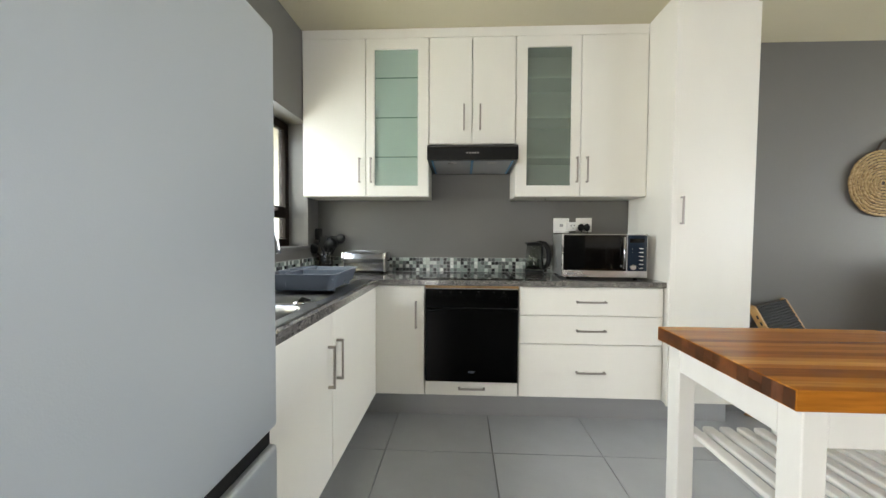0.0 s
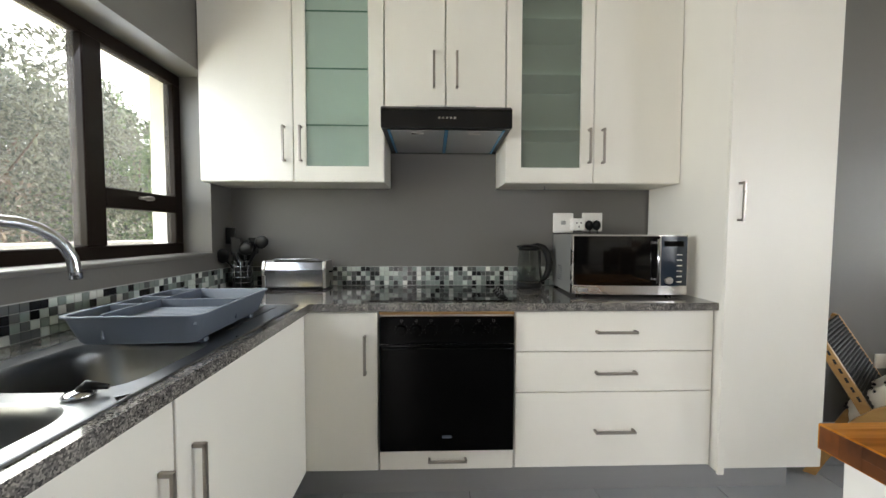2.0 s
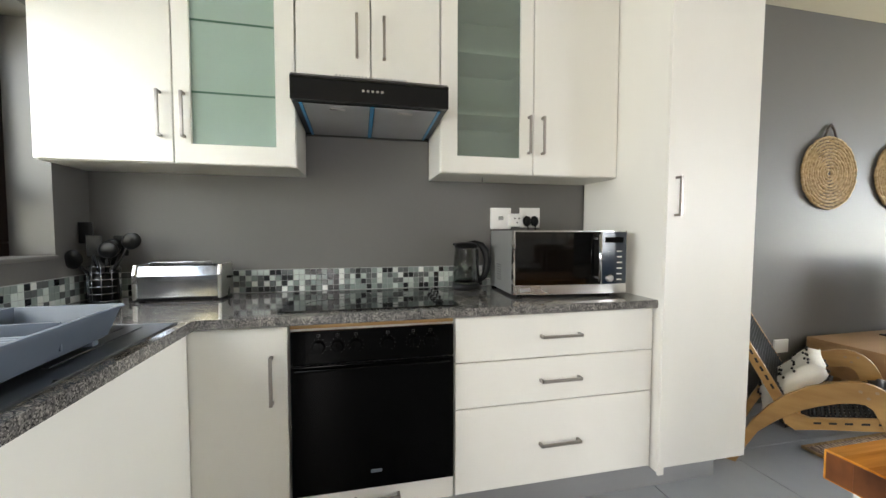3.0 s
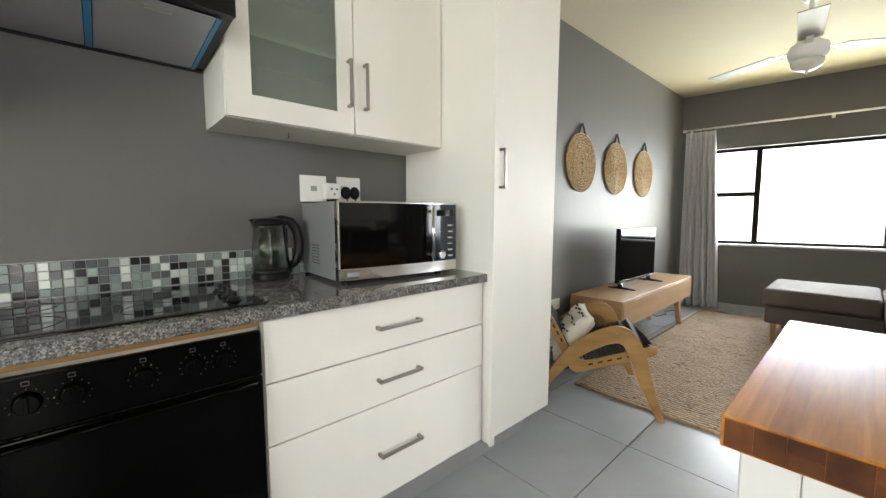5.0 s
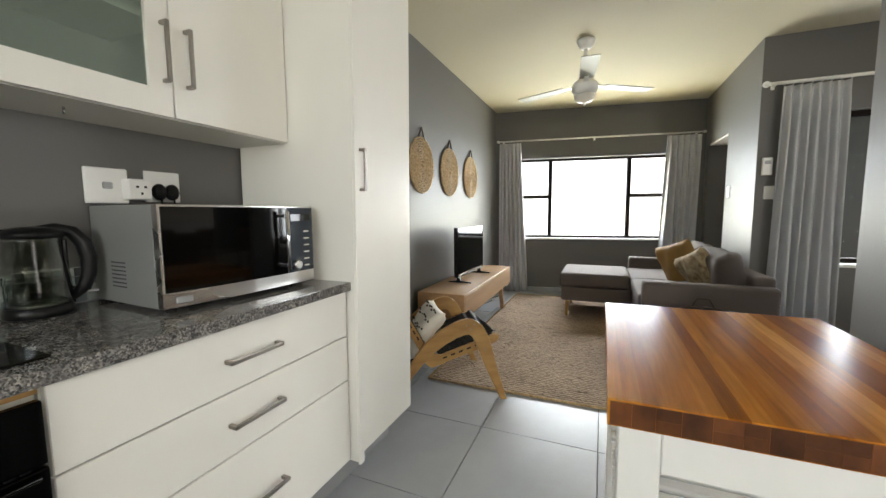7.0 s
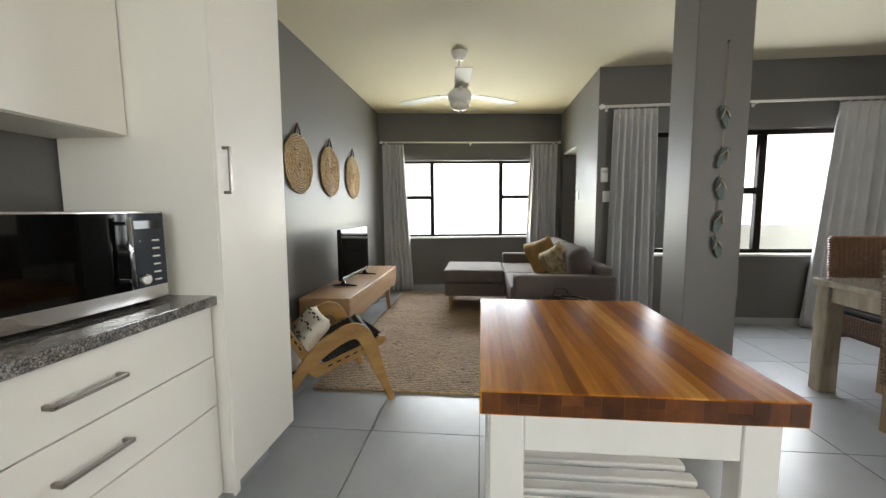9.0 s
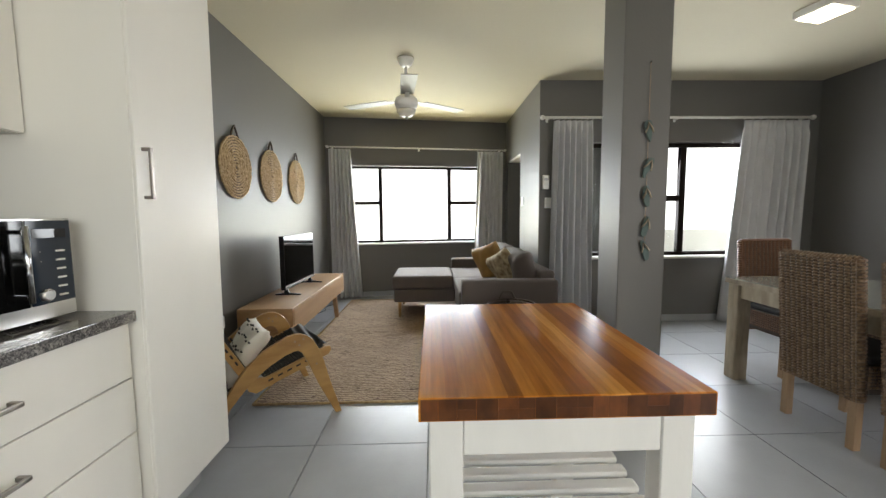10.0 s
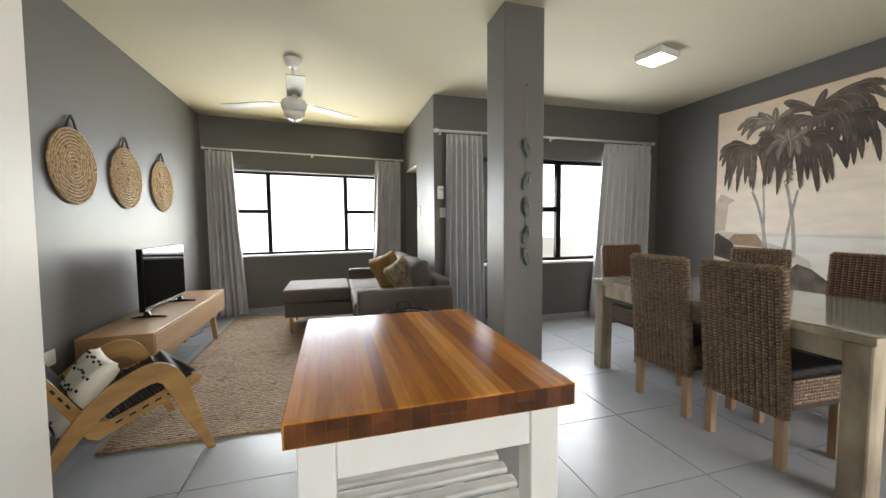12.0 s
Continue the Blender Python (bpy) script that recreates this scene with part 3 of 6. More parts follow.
def wall_unit(name, x0, x1, z0, z1, doors, label, swap=False):
    """doors: x0, x1, glass or not, handle x; carcass open behind glass with shelves."""
    t = thing(name, (x0, 3.2, z0), 0, label, "kitchen cabinet", "wall cabinets")
    w, h, f0, f1 = x1 - x0, z1 - z0, UY - 3.2, UY - 3.2 + 0.018
    th = 0.016
    panels = (("side_panel", (0, f1 + 0.002, 0), (th, -0.002, h)), ("side_panel", (w - th, f1 + 0.002, 0), (w, -0.002, h)), ("bottom_panel", (th, f1 + 0.002, 0), (w - th, -0.002, th)),
              ("top_panel", (th, f1 + 0.002, h - th), (w - th, -0.002, h)), ("back_panel", (th, -0.008, th), (w - th, -0.002, h - th)))
    for nm, lo, hi in panels:
        part(nm, boxes((lo, hi)), CABIN, t)
    for a, b, glass, hx, hz in doors:
        a, b = a - x0, b - x0
        if not glass:
            front(t, "door", (a + 0.0028, f0, 0.002), (b - 0.0028, f1, h - 0.002))
        else:
            ga, gb = glass[0] - x0, glass[1] - x0
            d = part("door", boxes(((a + 0.0028, f0, 0.002), (ga, f1, h - 0.002)), ((gb, f0, 0.002), (b - 0.0028, f1, h - 0.002)), ((ga, f0, 0.002), (gb, f1, 0.078)), ((ga, f0, h - 0.078), (gb, f1, h - 0.002))), CAB, t)
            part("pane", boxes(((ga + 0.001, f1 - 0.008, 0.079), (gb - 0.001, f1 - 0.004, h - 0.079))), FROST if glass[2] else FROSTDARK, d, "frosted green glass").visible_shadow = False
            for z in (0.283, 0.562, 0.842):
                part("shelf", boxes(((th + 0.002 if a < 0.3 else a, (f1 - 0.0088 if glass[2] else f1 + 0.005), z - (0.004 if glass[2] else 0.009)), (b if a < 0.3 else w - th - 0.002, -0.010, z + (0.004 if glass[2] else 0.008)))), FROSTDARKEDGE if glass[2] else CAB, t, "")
        bar_handle(t, (hx - x0, f0, hz - z0), (hx - x0, f0, hz - z0 + 0.176), (0, -1, 0))
    return t


wall_unit("wall_cabinet", -0.967, -0.054, 1.495, 2.612, [(-0.967, -0.505, None, -0.549, 1.593), (-0.505, -0.054, (-0.443, -0.131, 1), -0.466, 1.593)], "cream white wall cabinet with frosted green glass door")
wall_unit("wall_cabinet", -0.052, 0.558, 1.866, 2.612, [(-0.052, 0.254, None, 0.196, 1.962), (0.254, 0.558, None, 0.310, 1.962)], "cream white short wall cabinet above the cooker hood")
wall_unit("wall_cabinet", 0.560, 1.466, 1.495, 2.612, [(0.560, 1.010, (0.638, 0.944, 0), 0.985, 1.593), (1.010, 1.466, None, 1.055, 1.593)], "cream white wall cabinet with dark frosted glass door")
solid("cabinet_infill", boxes(((-0.967, UY + 0.004, 2.614), (1.466, UY + 0.02, CH - 0.001)), bevel=0.001), CAB, "cream white strip between wall cabinets and ceiling", category="trim")


def hood():
    t = thing("cooker_hood", (0.2535, 3.2, 1.64), 0, "black slimline cooker hood below the short cabinet", "cooker hood")
    bm = prism(bmesh.new(), [(-0.475, 0.080), (-0.475, 0.168), (-0.455, 0.182), (-0.305, 0.200), (-0.300, 0.222), (-0.002, 0.222), (-0.002, 0.058), (-0.03, 0.058), (-0.03, 0.064), (-0.44, 0.084)], -0.302, 0.302, "yz", 0.002)
    part("body", bm, BLACK, t)
    for x0, x1 in ((-0.262, -0.010), (0.010, 0.262)):
        p = part("filter", boxes(((x0, -0.400, -0.003), (x1, 0, 0.0)), bevel=0.001), MESHMET, t, "silver mesh grease filter")
        p.matrix_basis = pose(0, -0.035, 0.061, -2.8)
        c = part("catch", boxes(((-0.03 + (x0 + x1) / 2, -0.37, -0.008), (0.03 + (x0 + x1) / 2, -0.355, -0.003)), bevel=0.001), STEEL, p)
    for x0, x1 in ((-0.275, -0.264), (-0.008, 0.008), (0.264, 0.275)):
        p = part("film", boxes(((x0, -0.405, -0.005), (x1, -0.002, -0.001))), BLUEFILM, t, "blue protective film strip")
        p.matrix_basis = pose(0, -0.035, 0.061, -2.8)
    for i in range(5):
        part("button", boxes(((-0.040 + i * 0.018, -0.479, 0.122), (-0.030 + i * 0.018, -0.474, 0.130)), bevel=0.001), STEEL, t)
    part("grille", boxes(*[((-0.14 + i * 0.014, -0.462, 0.180), (-0.131 + i * 0.014, -0.44, 0.186)) for i in range(20)]), KICK, t, "row of grey vent slots")
    part("visor_lip", boxes(((-0.302, -0.479, 0.158), (0.302, -0.471, 0.163)), bevel=0.001), BLACKGLASS, t)


hood()

# ---- fridge ----
t = thing("fridge", (-0.94, 0.402, 0), 0, "tall silver fridge freezer beside the sink cabinet", "fridge")
part("body", boxes(((0, 0.0, 0.03), (0.60, 0.70, 1.72)), bevel=0.008, seg=2), FRIDGE, t)
part("fridge_door", boxes(((0.604, 0.0, 0.735), (0.664, 0.700, 1.715)), bevel=0.014, seg=4), FRIDGE, t, "smooth silver upper door")
part("freezer_door", boxes(((0.604, 0.0, 0.06), (0.664, 0.700, 0.690)), bevel=0.014, seg=4), FRIDGE, t, "smooth silver lower door")
part("handle_recess", boxes(((0.600, 0.008, 0.680), (0.646, 0.692, 0.745))), BLACK, t, "dark grip gap between doors")
for x, y in ((0.05, 0.05), (0.05, 0.65), (0.54, 0.05), (0.54, 0.65)):
    part("foot", lathe(bmesh.new(), [(0.02, 0), (0.02, 0.03)], 12, (x, y, 0)), BLACK, t)


# ---- sink, tap, rack ----
def rounded(x0, y0, x1, y1, r, n=6):
    out = []
    for cx, cy, a0 in ((x1 - r, y1 - r, 0), (x0 + r, y1 - r, 90), (x0 + r, y0 + r, 180), (x1 - r, y0 + r, 270)):
        out += [(cx + r * math.cos(radians(a0 + 90 * k / n)), cy + r * math.sin(radians(a0 + 90 * k / n))) for k in range(n + 1)]
    return out


def loft(bm, loops, close=True):
    rings = [[bm.verts.new(p) for p in l] for l in loops]
    n = len(rings[0])
    for a, b in zip(rings, rings[1:]):
        for k in range(n):
            f = bm.faces.new((a[k], a[(k + 1) % n], b[(k + 1) % n], b[k]))
            f.smooth = True
    if close:
        bm.faces.new(rings[-1])
    return bm


def sink():
    t = thing("sink", (-0.597, 1.75, 0.930), 0, "double bowl stainless steel sink set in granite", "sink")
    bowls = [(-0.175, -0.485, 0.175, -0.100), (-0.175, -0.055, 0.175, 0.315)]
    bm = bmesh.new()
    z = 0.004
    for b in bowls:
        loops = [[(x, y, z) for x, y in rounded(*b, 0.09)]]
        for ins, dz in ((0.006, -0.004), (0.012, -0.03), (0.022, -0.13), (0.05, -0.150), (0.10, -0.155)):
            loops.append([(x, y, z + dz) for x, y in rounded(b[0] + ins, b[1] + ins, b[2] - ins, b[3] - ins, 0.085 if ins < 0.04 else 0.05)])
        o = bmesh.new()
        loft(o, loops)
        p = part("bowl", o, SINK, t, "deep satin steel bowl")
        p["label"] = "deep satin steel bowl"
        part("drain", lathe(bmesh.new(), [(0.04, 0), (0.04, 0.003), (0.015, 0.004)], 20, ((b[0] + b[2]) / 2, (b[1] + b[3]) / 2, -0.150)), CHROME, p, "round chrome drain")
    # rim: strips round each bowl loop to an outer rectangle
    def rim(b, outer):
        inner = [(x, y) for x, y in rounded(*b, 0.09)]
        n = len(inner)
        cx, cy = (b[0] + b[2]) / 2, (b[1] + b[3]) / 2
        oo = []
        for x, y in inner:
            dx, dy = x - cx, y - cy
            s = 1e9
            for lim, d in ((outer[2] - cx, dx), (cx - outer[0], -dx), (outer[3] - cy, dy), (cy - outer[1], -dy)):
                if d > 1e-6:
                    s = min(s, lim / d)
            oo.append((cx + dx * s, cy + dy * s))
        a = [bm.verts.new((x, y, z)) for x, y in inner]
        c = [bm.verts.new((x, y, z)) for x, y in oo]
        for k in range(n):
            bm.faces.new((a[k], a[(k + 1) % n], c[(k + 1) % n], c[k]))
    rim(bowls[0], (-0.235, -0.515, 0.215, -0.0775))
    rim(bowls[1], (-0.235, -0.0775, 0.215, 0.345))
    box(bm, (-0.235, 0.345, -0.001), (0.215, 0.83, z))
    for i in range(7):
        box(bm, (-0.17 + i * 0.05, 0.42, z), (-0.155 + i * 0.05, 0.78, z + 0.003), 0.001)
    tube(bm, [(0.215, -0.515, 0.0015), (0.215, 0.83, 0.0015), (-0.235, 0.83, 0.0015), (-0.235, -0.515, 0.0015), (0.215, -0.515, 0.0015)], 0.004, 6)
    bmesh.ops.recalc_face_normals(bm, faces=bm.faces)
    part("rim", bm, SINK, t, "satin steel rim and draining board")
    plug = thing("sink_plug", (-0.470, 1.675, 0.935), 20, "small chrome and black sink plug on the rim", "sink plug")
    part("disc", lathe(bmesh.new(), [(0.024, 0), (0.026, 0.004), (0.02, 0.010), (0.008, 0.012)], 18), CHROME, plug)
    part("knob", tube(bmesh.new(), [(0, 0, 0.010), (0.012, 0.0, 0.020), (0.045, 0, 0.012)], [0.008, 0.010, 0.005], 8), BLACK, plug)


sink()


def tap():
    t = thing("tap", (-0.785, 1.690, 0.934), 0, "chrome mixer tap with tall swan neck behind sink", "tap")
    part("base", tube(bmesh.new(), [(0, 0, 0), (0, 0, 0.008)], 0.030, 24), CHROME, t)
    part("body", tube(bmesh.new(), [(0, 0, 0.008), (0, 0, 0.060)], 0.0195, 24), CHROME, t)
    part("collar", tube(bmesh.new(), [(0, 0, 0.0605), (0, 0, 0.118)], 0.0205, 24), CHROME, t)
    part("neck", tube(bmesh.new(), [(0, 0, 0.1185), (0, 0, 0.150)], 0.017, 20), CHROME, t)
    pts = [(0, 0, 0.13), (0, 0, 0.215)]
    for k in range(1, 13):
        a = math.pi * k / 12
        pts.append((0.115 - 0.115 * math.cos(a), 0, 0.215 + 0.115 * math.sin(a)))
    pts.append((0.232, 0, 0.195))
    p = part("spout", tube(bmesh.new(), pts, 0.0125, 16), CHROME, t, "curved chrome swan neck spout")
    p.matrix_basis = pose(0, 0, 0, 0, 0, 56)
    part("lever_body", tube(bmesh.new(), [(0.015, 0.012, 0.088), (0.062, 0.05, 0.088)], 0.0185, 20), CHROME, t)
    part("lever_cap", tube(bmesh.new(), [(0.0625, 0.0505, 0.088), (0.078, 0.063, 0.088)], 0.0165, 20), CHROME, t)
    part("lever", tube(bmesh.new(), [(0.070, 0.057, 0.100), (0.073, 0.060, 0.135), (0.066, 0.054, 0.170), (0.060, 0.049, 0.182)], [0.008, 0.010, 0.012, 0.008], 12), BLACK, t, "black lever grip")


tap()


def dish_rack():
    t = thing("dish_rack", (-0.592, 2.172, 0.937), 3, "grey plastic dish drainer on the draining board", "dish rack")
    def shell(x0, y0, x1, y1, zb, zt, flare, r, rimw, holes=False):
        bm = bmesh.new()
        f = flare
        loops = [
            [(x, y, zb) for x, y in rounded(x0 + f + 0.01, y0 + f + 0.01, x1 - f - 0.01, y1 - f - 0.01, r * 0.7)],
            [(x, y, zb + 0.008) for x, y in rounded(x0 + f, y0 + f, x1 - f, y1 - f, r)],
            [(x, y, zt - 0.004) for x, y in rounded(x0, y0, x1, y1, r)],
            [(x, y, zt - 0.004) for x, y in rounded(x0 - rimw, y0 - rimw, x1 + rimw, y1 + rimw, r + rimw)],
            [(x, y, zt) for x, y in rounded(x0 - rimw, y0 - rimw, x1 + rimw, y1 + rimw, r + rimw)],
            [(x, y, zt) for x, y in rounded(x0 + 0.003, y0 + 0.003, x1 - 0.003, y1 - 0.003, r)],
            [(x, y, zb + 0.012) for x, y in rounded(x0 + f + 0.004, y0 + f + 0.004, x1 - f - 0.004, y1 - f - 0.004, r)],
        ]
        loft(bm, loops)
        bm.faces.new([bm.verts[:][k] for k in range(len(loops[0]))][::-1]) if False else None
        bmesh.ops.recalc_face_normals(bm, faces=bm.faces)
        return bm
    part("basin", shell(-0.168, -0.238, 0.168, 0.238, 0.012, 0.092, 0.020, 0.03, 0.008), GREYPLASTIC, t, "open grey basin with flared rim")
    part("cutlery_tray", boxes(((-0.160, 0.05, 0.03), (-0.075, 0.056, 0.095)), ((-0.075, -0.228, 0.03), (-0.069, 0.228, 0.095)), ((-0.160, -0.08, 0.04), (-0.075, -0.074, 0.095)), ((-0.069, 0.0, 0.03), (0.156, 0.006, 0.094)), bevel=0.001), GREYPLASTIC, t)
    for i in range(11):
        part("slat", boxes(((-0.068, -0.226 + i * 0.020, 0.064), (0.155, -0.218 + i * 0.020, 0.072)), bevel=0.001), RACKSLAT, t)
    for x in (-0.13, 0.13):
        for y in (-0.15, 0.15):
            part("foot", boxes(((x - 0.012, y - 0.012, 0), (x + 0.012, y + 0.012, 0.014)), bevel=0.002), GREYPLASTIC, t)


dish_rack()


# ---- things on the worktop ----
def utensil_caddy():
    t = thing("utensil_holder", (-0.872, 3.11, 0.930), 0, "chrome wire holder full of black utensils", "utensil holder")
    bm = bmesh.new()
    for z in (0.004, 0.035, 0.065, 0.095, 0.125, 0.150):
        tube(bm, [(0.055 * math.cos(a), 0.055 * math.sin(a), z) for a in (math.tau * k / 20 for k in range(21))], 0.0018, 6)
    for k in range(10):
        a = math.tau * k / 10
        tube(bm, [(0.055 * math.cos(a), 0.055 * math.sin(a), 0.004), (0.055 * math.cos(a), 0.055 * math.sin(a), 0.15)], 0.0015, 6)
    part("wire_basket", bm, CHROME, t, "open chrome wire basket")
    part("liner", lathe(bmesh.new(), [(0.05, 0.002), (0.05, 0.12), (0.047, 0.12), (0.047, 0.01)], 20), BLACK, t)
    for i, (dx, dy, ln, kind) in enumerate(((-0.075, -0.06, 0.25, "spoon"), (-0.06, 0.0, 0.33, "slice"), (-0.01, -0.04, 0.27, "slice"), (0.02, 0.02, 0.30, "spoon"), (0.125, -0.04, 0.33, "spoon"), (0.05, 0.03, 0.27, "slice"), (0.045, -0.05, 0.29, "spoon"), (0.0, 0.04, 0.25, "spoon"))):
        u, ln = bmesh.new(), ln * 0.93
        x0, y0 = -dx * 0.3, -dy * 0.3
        top = (dx, dy, ln - 0.05)
        tube(u, [(x0, y0, 0.012), top], 0.006, 8)
        h = part("ladle" if kind == "spoon" else "spatula", u, BLACK, t, "black nylon utensil")
        e = bmesh.new()
        if kind == "spoon":
            bmesh.ops.create_uvsphere(e, u_segments=14, v_segments=8, radius=1, matrix=pose(*top, 10, 20 + 10 * i, 0) @ Matrix.Diagonal((0.036, 0.012, 0.042, 1)))
        else:
            box(e, (dx - 0.028, dy - 0.003, ln - 0.06), (dx + 0.028, dy + 0.003, ln + 0.03), 0.002)
        for f in e.faces:
            f.smooth = kind == "spoon"
        part("head", e, BLACK, h)


utensil_caddy()


def toaster():
    t = thing("toaster", (-0.553, 3.085, 0.930), 0, "long polished steel two-slot toaster", "toaster")
    part("body", prism(bmesh.new(), [(-0.07, 0.018), (-0.075, 0.11), (-0.06, 0.150), (0.06, 0.150), (0.075, 0.11), (0.07, 0.018)], -0.155, 0.155, "yz", 0.006), CHROME, t)
    for s in (-1, 1):
        part("end_cap", prism(bmesh.new(), [(-0.076, 0.012), (-0.078, 0.115), (-0.062, 0.156), (0.062, 0.156), (0.078, 0.115), (0.076, 0.012)], s * 0.155 - 0.008 + s * 0.006, s * 0.155 + 0.008 + s * 0.006, "yz", 0.004), STEEL, t)
    part("base", boxes(((-0.165, -0.075, 0.006), (0.165, 0.075, 0.02)), bevel=0.003), BLACK, t)
    part("slot", boxes(((-0.13, -0.016, 0.148), (0.13, 0.016, 0.153)), bevel=0.001), BLACK, t)
    part("warming_rack", tube(bmesh.new(), [(-0.12, -0.03, 0.150), (-0.12, -0.03, 0.166), (0.12, -0.03, 0.166), (0.12, -0.03, 0.150)], 0.003, 6), CHROME, t)
    part("lever", boxes(((0.168, -0.012, 0.09), (0.188, 0.012, 0.10)), bevel=0.002), BLACK, t)
    for x in (-0.14, 0.14):
        for y in (-0.05, 0.05):
            part("foot", boxes(((x - 0.012, y - 0.01, 0), (x + 0.012, y + 0.01, 0.008))), BLACK, t)


toaster()


def hob():
    t = thing("hob", (0.247, 2.905, 0.930), 0, "black glass electric hob set on granite worktop", "hob")
    part("glass", boxes(((-0.342, -0.240, 0.0005), (0.342, 0.235, 0.006)), bevel=0.002), BLACKGLASS, t)
    for x, y, r in ((-0.17, -0.11, 0.09), (-0.17, 0.11, 0.07), (0.09, -0.11, 0.07), (0.09, 0.11, 0.09)):
        o = bmesh.new()
        tube(o, [(x + r * math.cos(a), y + r * math.sin(a), 0.0062) for a in (math.tau * k / 32 for k in range(33))], 0.0009, 4)
        part("ring_mark", o, BLACK, t, "thin printed ring")
    for i, y in enumerate((-0.15, -0.09, -0.03, 0.03)):
        o = lathe(bmesh.new(), [(0.020, 0.006), (0.020, 0.009), (0.015, 0.010), (0.015, 0.016), (0.0145, 0.017)], 20, (0.275, y, 0))
        k = part("knob", o, BLACK, t, "black and silver control knob")
        part("cap", boxes(((0.2705, y - 0.019, 0.0172), (0.2795, y + 0.019, 0.033)), bevel=0.003, seg=2), BLACK, k)


hob()


def kettle():
    t = thing("kettle", (0.742, 3.115, 0.930), -20, "glass kettle with black handle, half full", "kettle")
    part("base", lathe(bmesh.new(), [(0.070, 0), (0.073, 0.004), (0.073, 0.016), (0.069, 0.026), (0.066, 0.030)], 32), BLACK, t)
    part("heating_plate", lathe(bmesh.new(), [(0.060, 0.0305), (0.060, 0.034)], 28), STEEL, t, "brushed steel heating plate")
    part("jug", lathe(bmesh.new(), [(0.066, 0.031), (0.070, 0.045), (0.0705, 0.075), (0.066, 0.13), (0.058, 0.205), (0.060, 0.214)], 32), KETTLEGLASS, t, "clear glass jug")
    part("water", lathe(bmesh.new(), [(0.057, 0.035), (0.067, 0.045), (0.0675, 0.080), (0.066, 0.098)], 32), KETTLEGLASS, t, "still water")
    part("lid", lathe(bmesh.new(), [(0.057, 0.212), (0.063, 0.216), (0.064, 0.226), (0.056, 0.236), (0.030, 0.243), (0.004, 0.245)], 32), BLACK, t, "black domed lid")
    part("spout", prism(bmesh.new(), [(-0.045, 0.205), (-0.070, 0.232), (-0.068, 0.238), (-0.030, 0.239), (-0.030, 0.212)], -0.020, 0.020, "xz", 0.004), BLACK, t)
    pts = [(0.010, 0, 0.236), (0.045, 0, 0.240), (0.078, 0, 0.228), (0.100, 0, 0.196), (0.110, 0, 0.150), (0.107, 0, 0.105), (0.094, 0, 0.066), (0.066, 0, 0.040)]
    part("handle", tube(bmesh.new(), pts, [0.010, 0.014, 0.018, 0.020, 0.020, 0.019, 0.017, 0.013], 14), BLACK, t, "broad curved black handle")
    part("back_strap", boxes(((0.054, -0.016, 0.03), (0.066, 0.016, 0.21)), bevel=0.004), BLACK, t)
    part("switch", boxes(((0.100, -0.012, 0.050), (0.125, 0.012, 0.056)), bevel=0.002), KICK, t, "grey switch lever")


kettle()


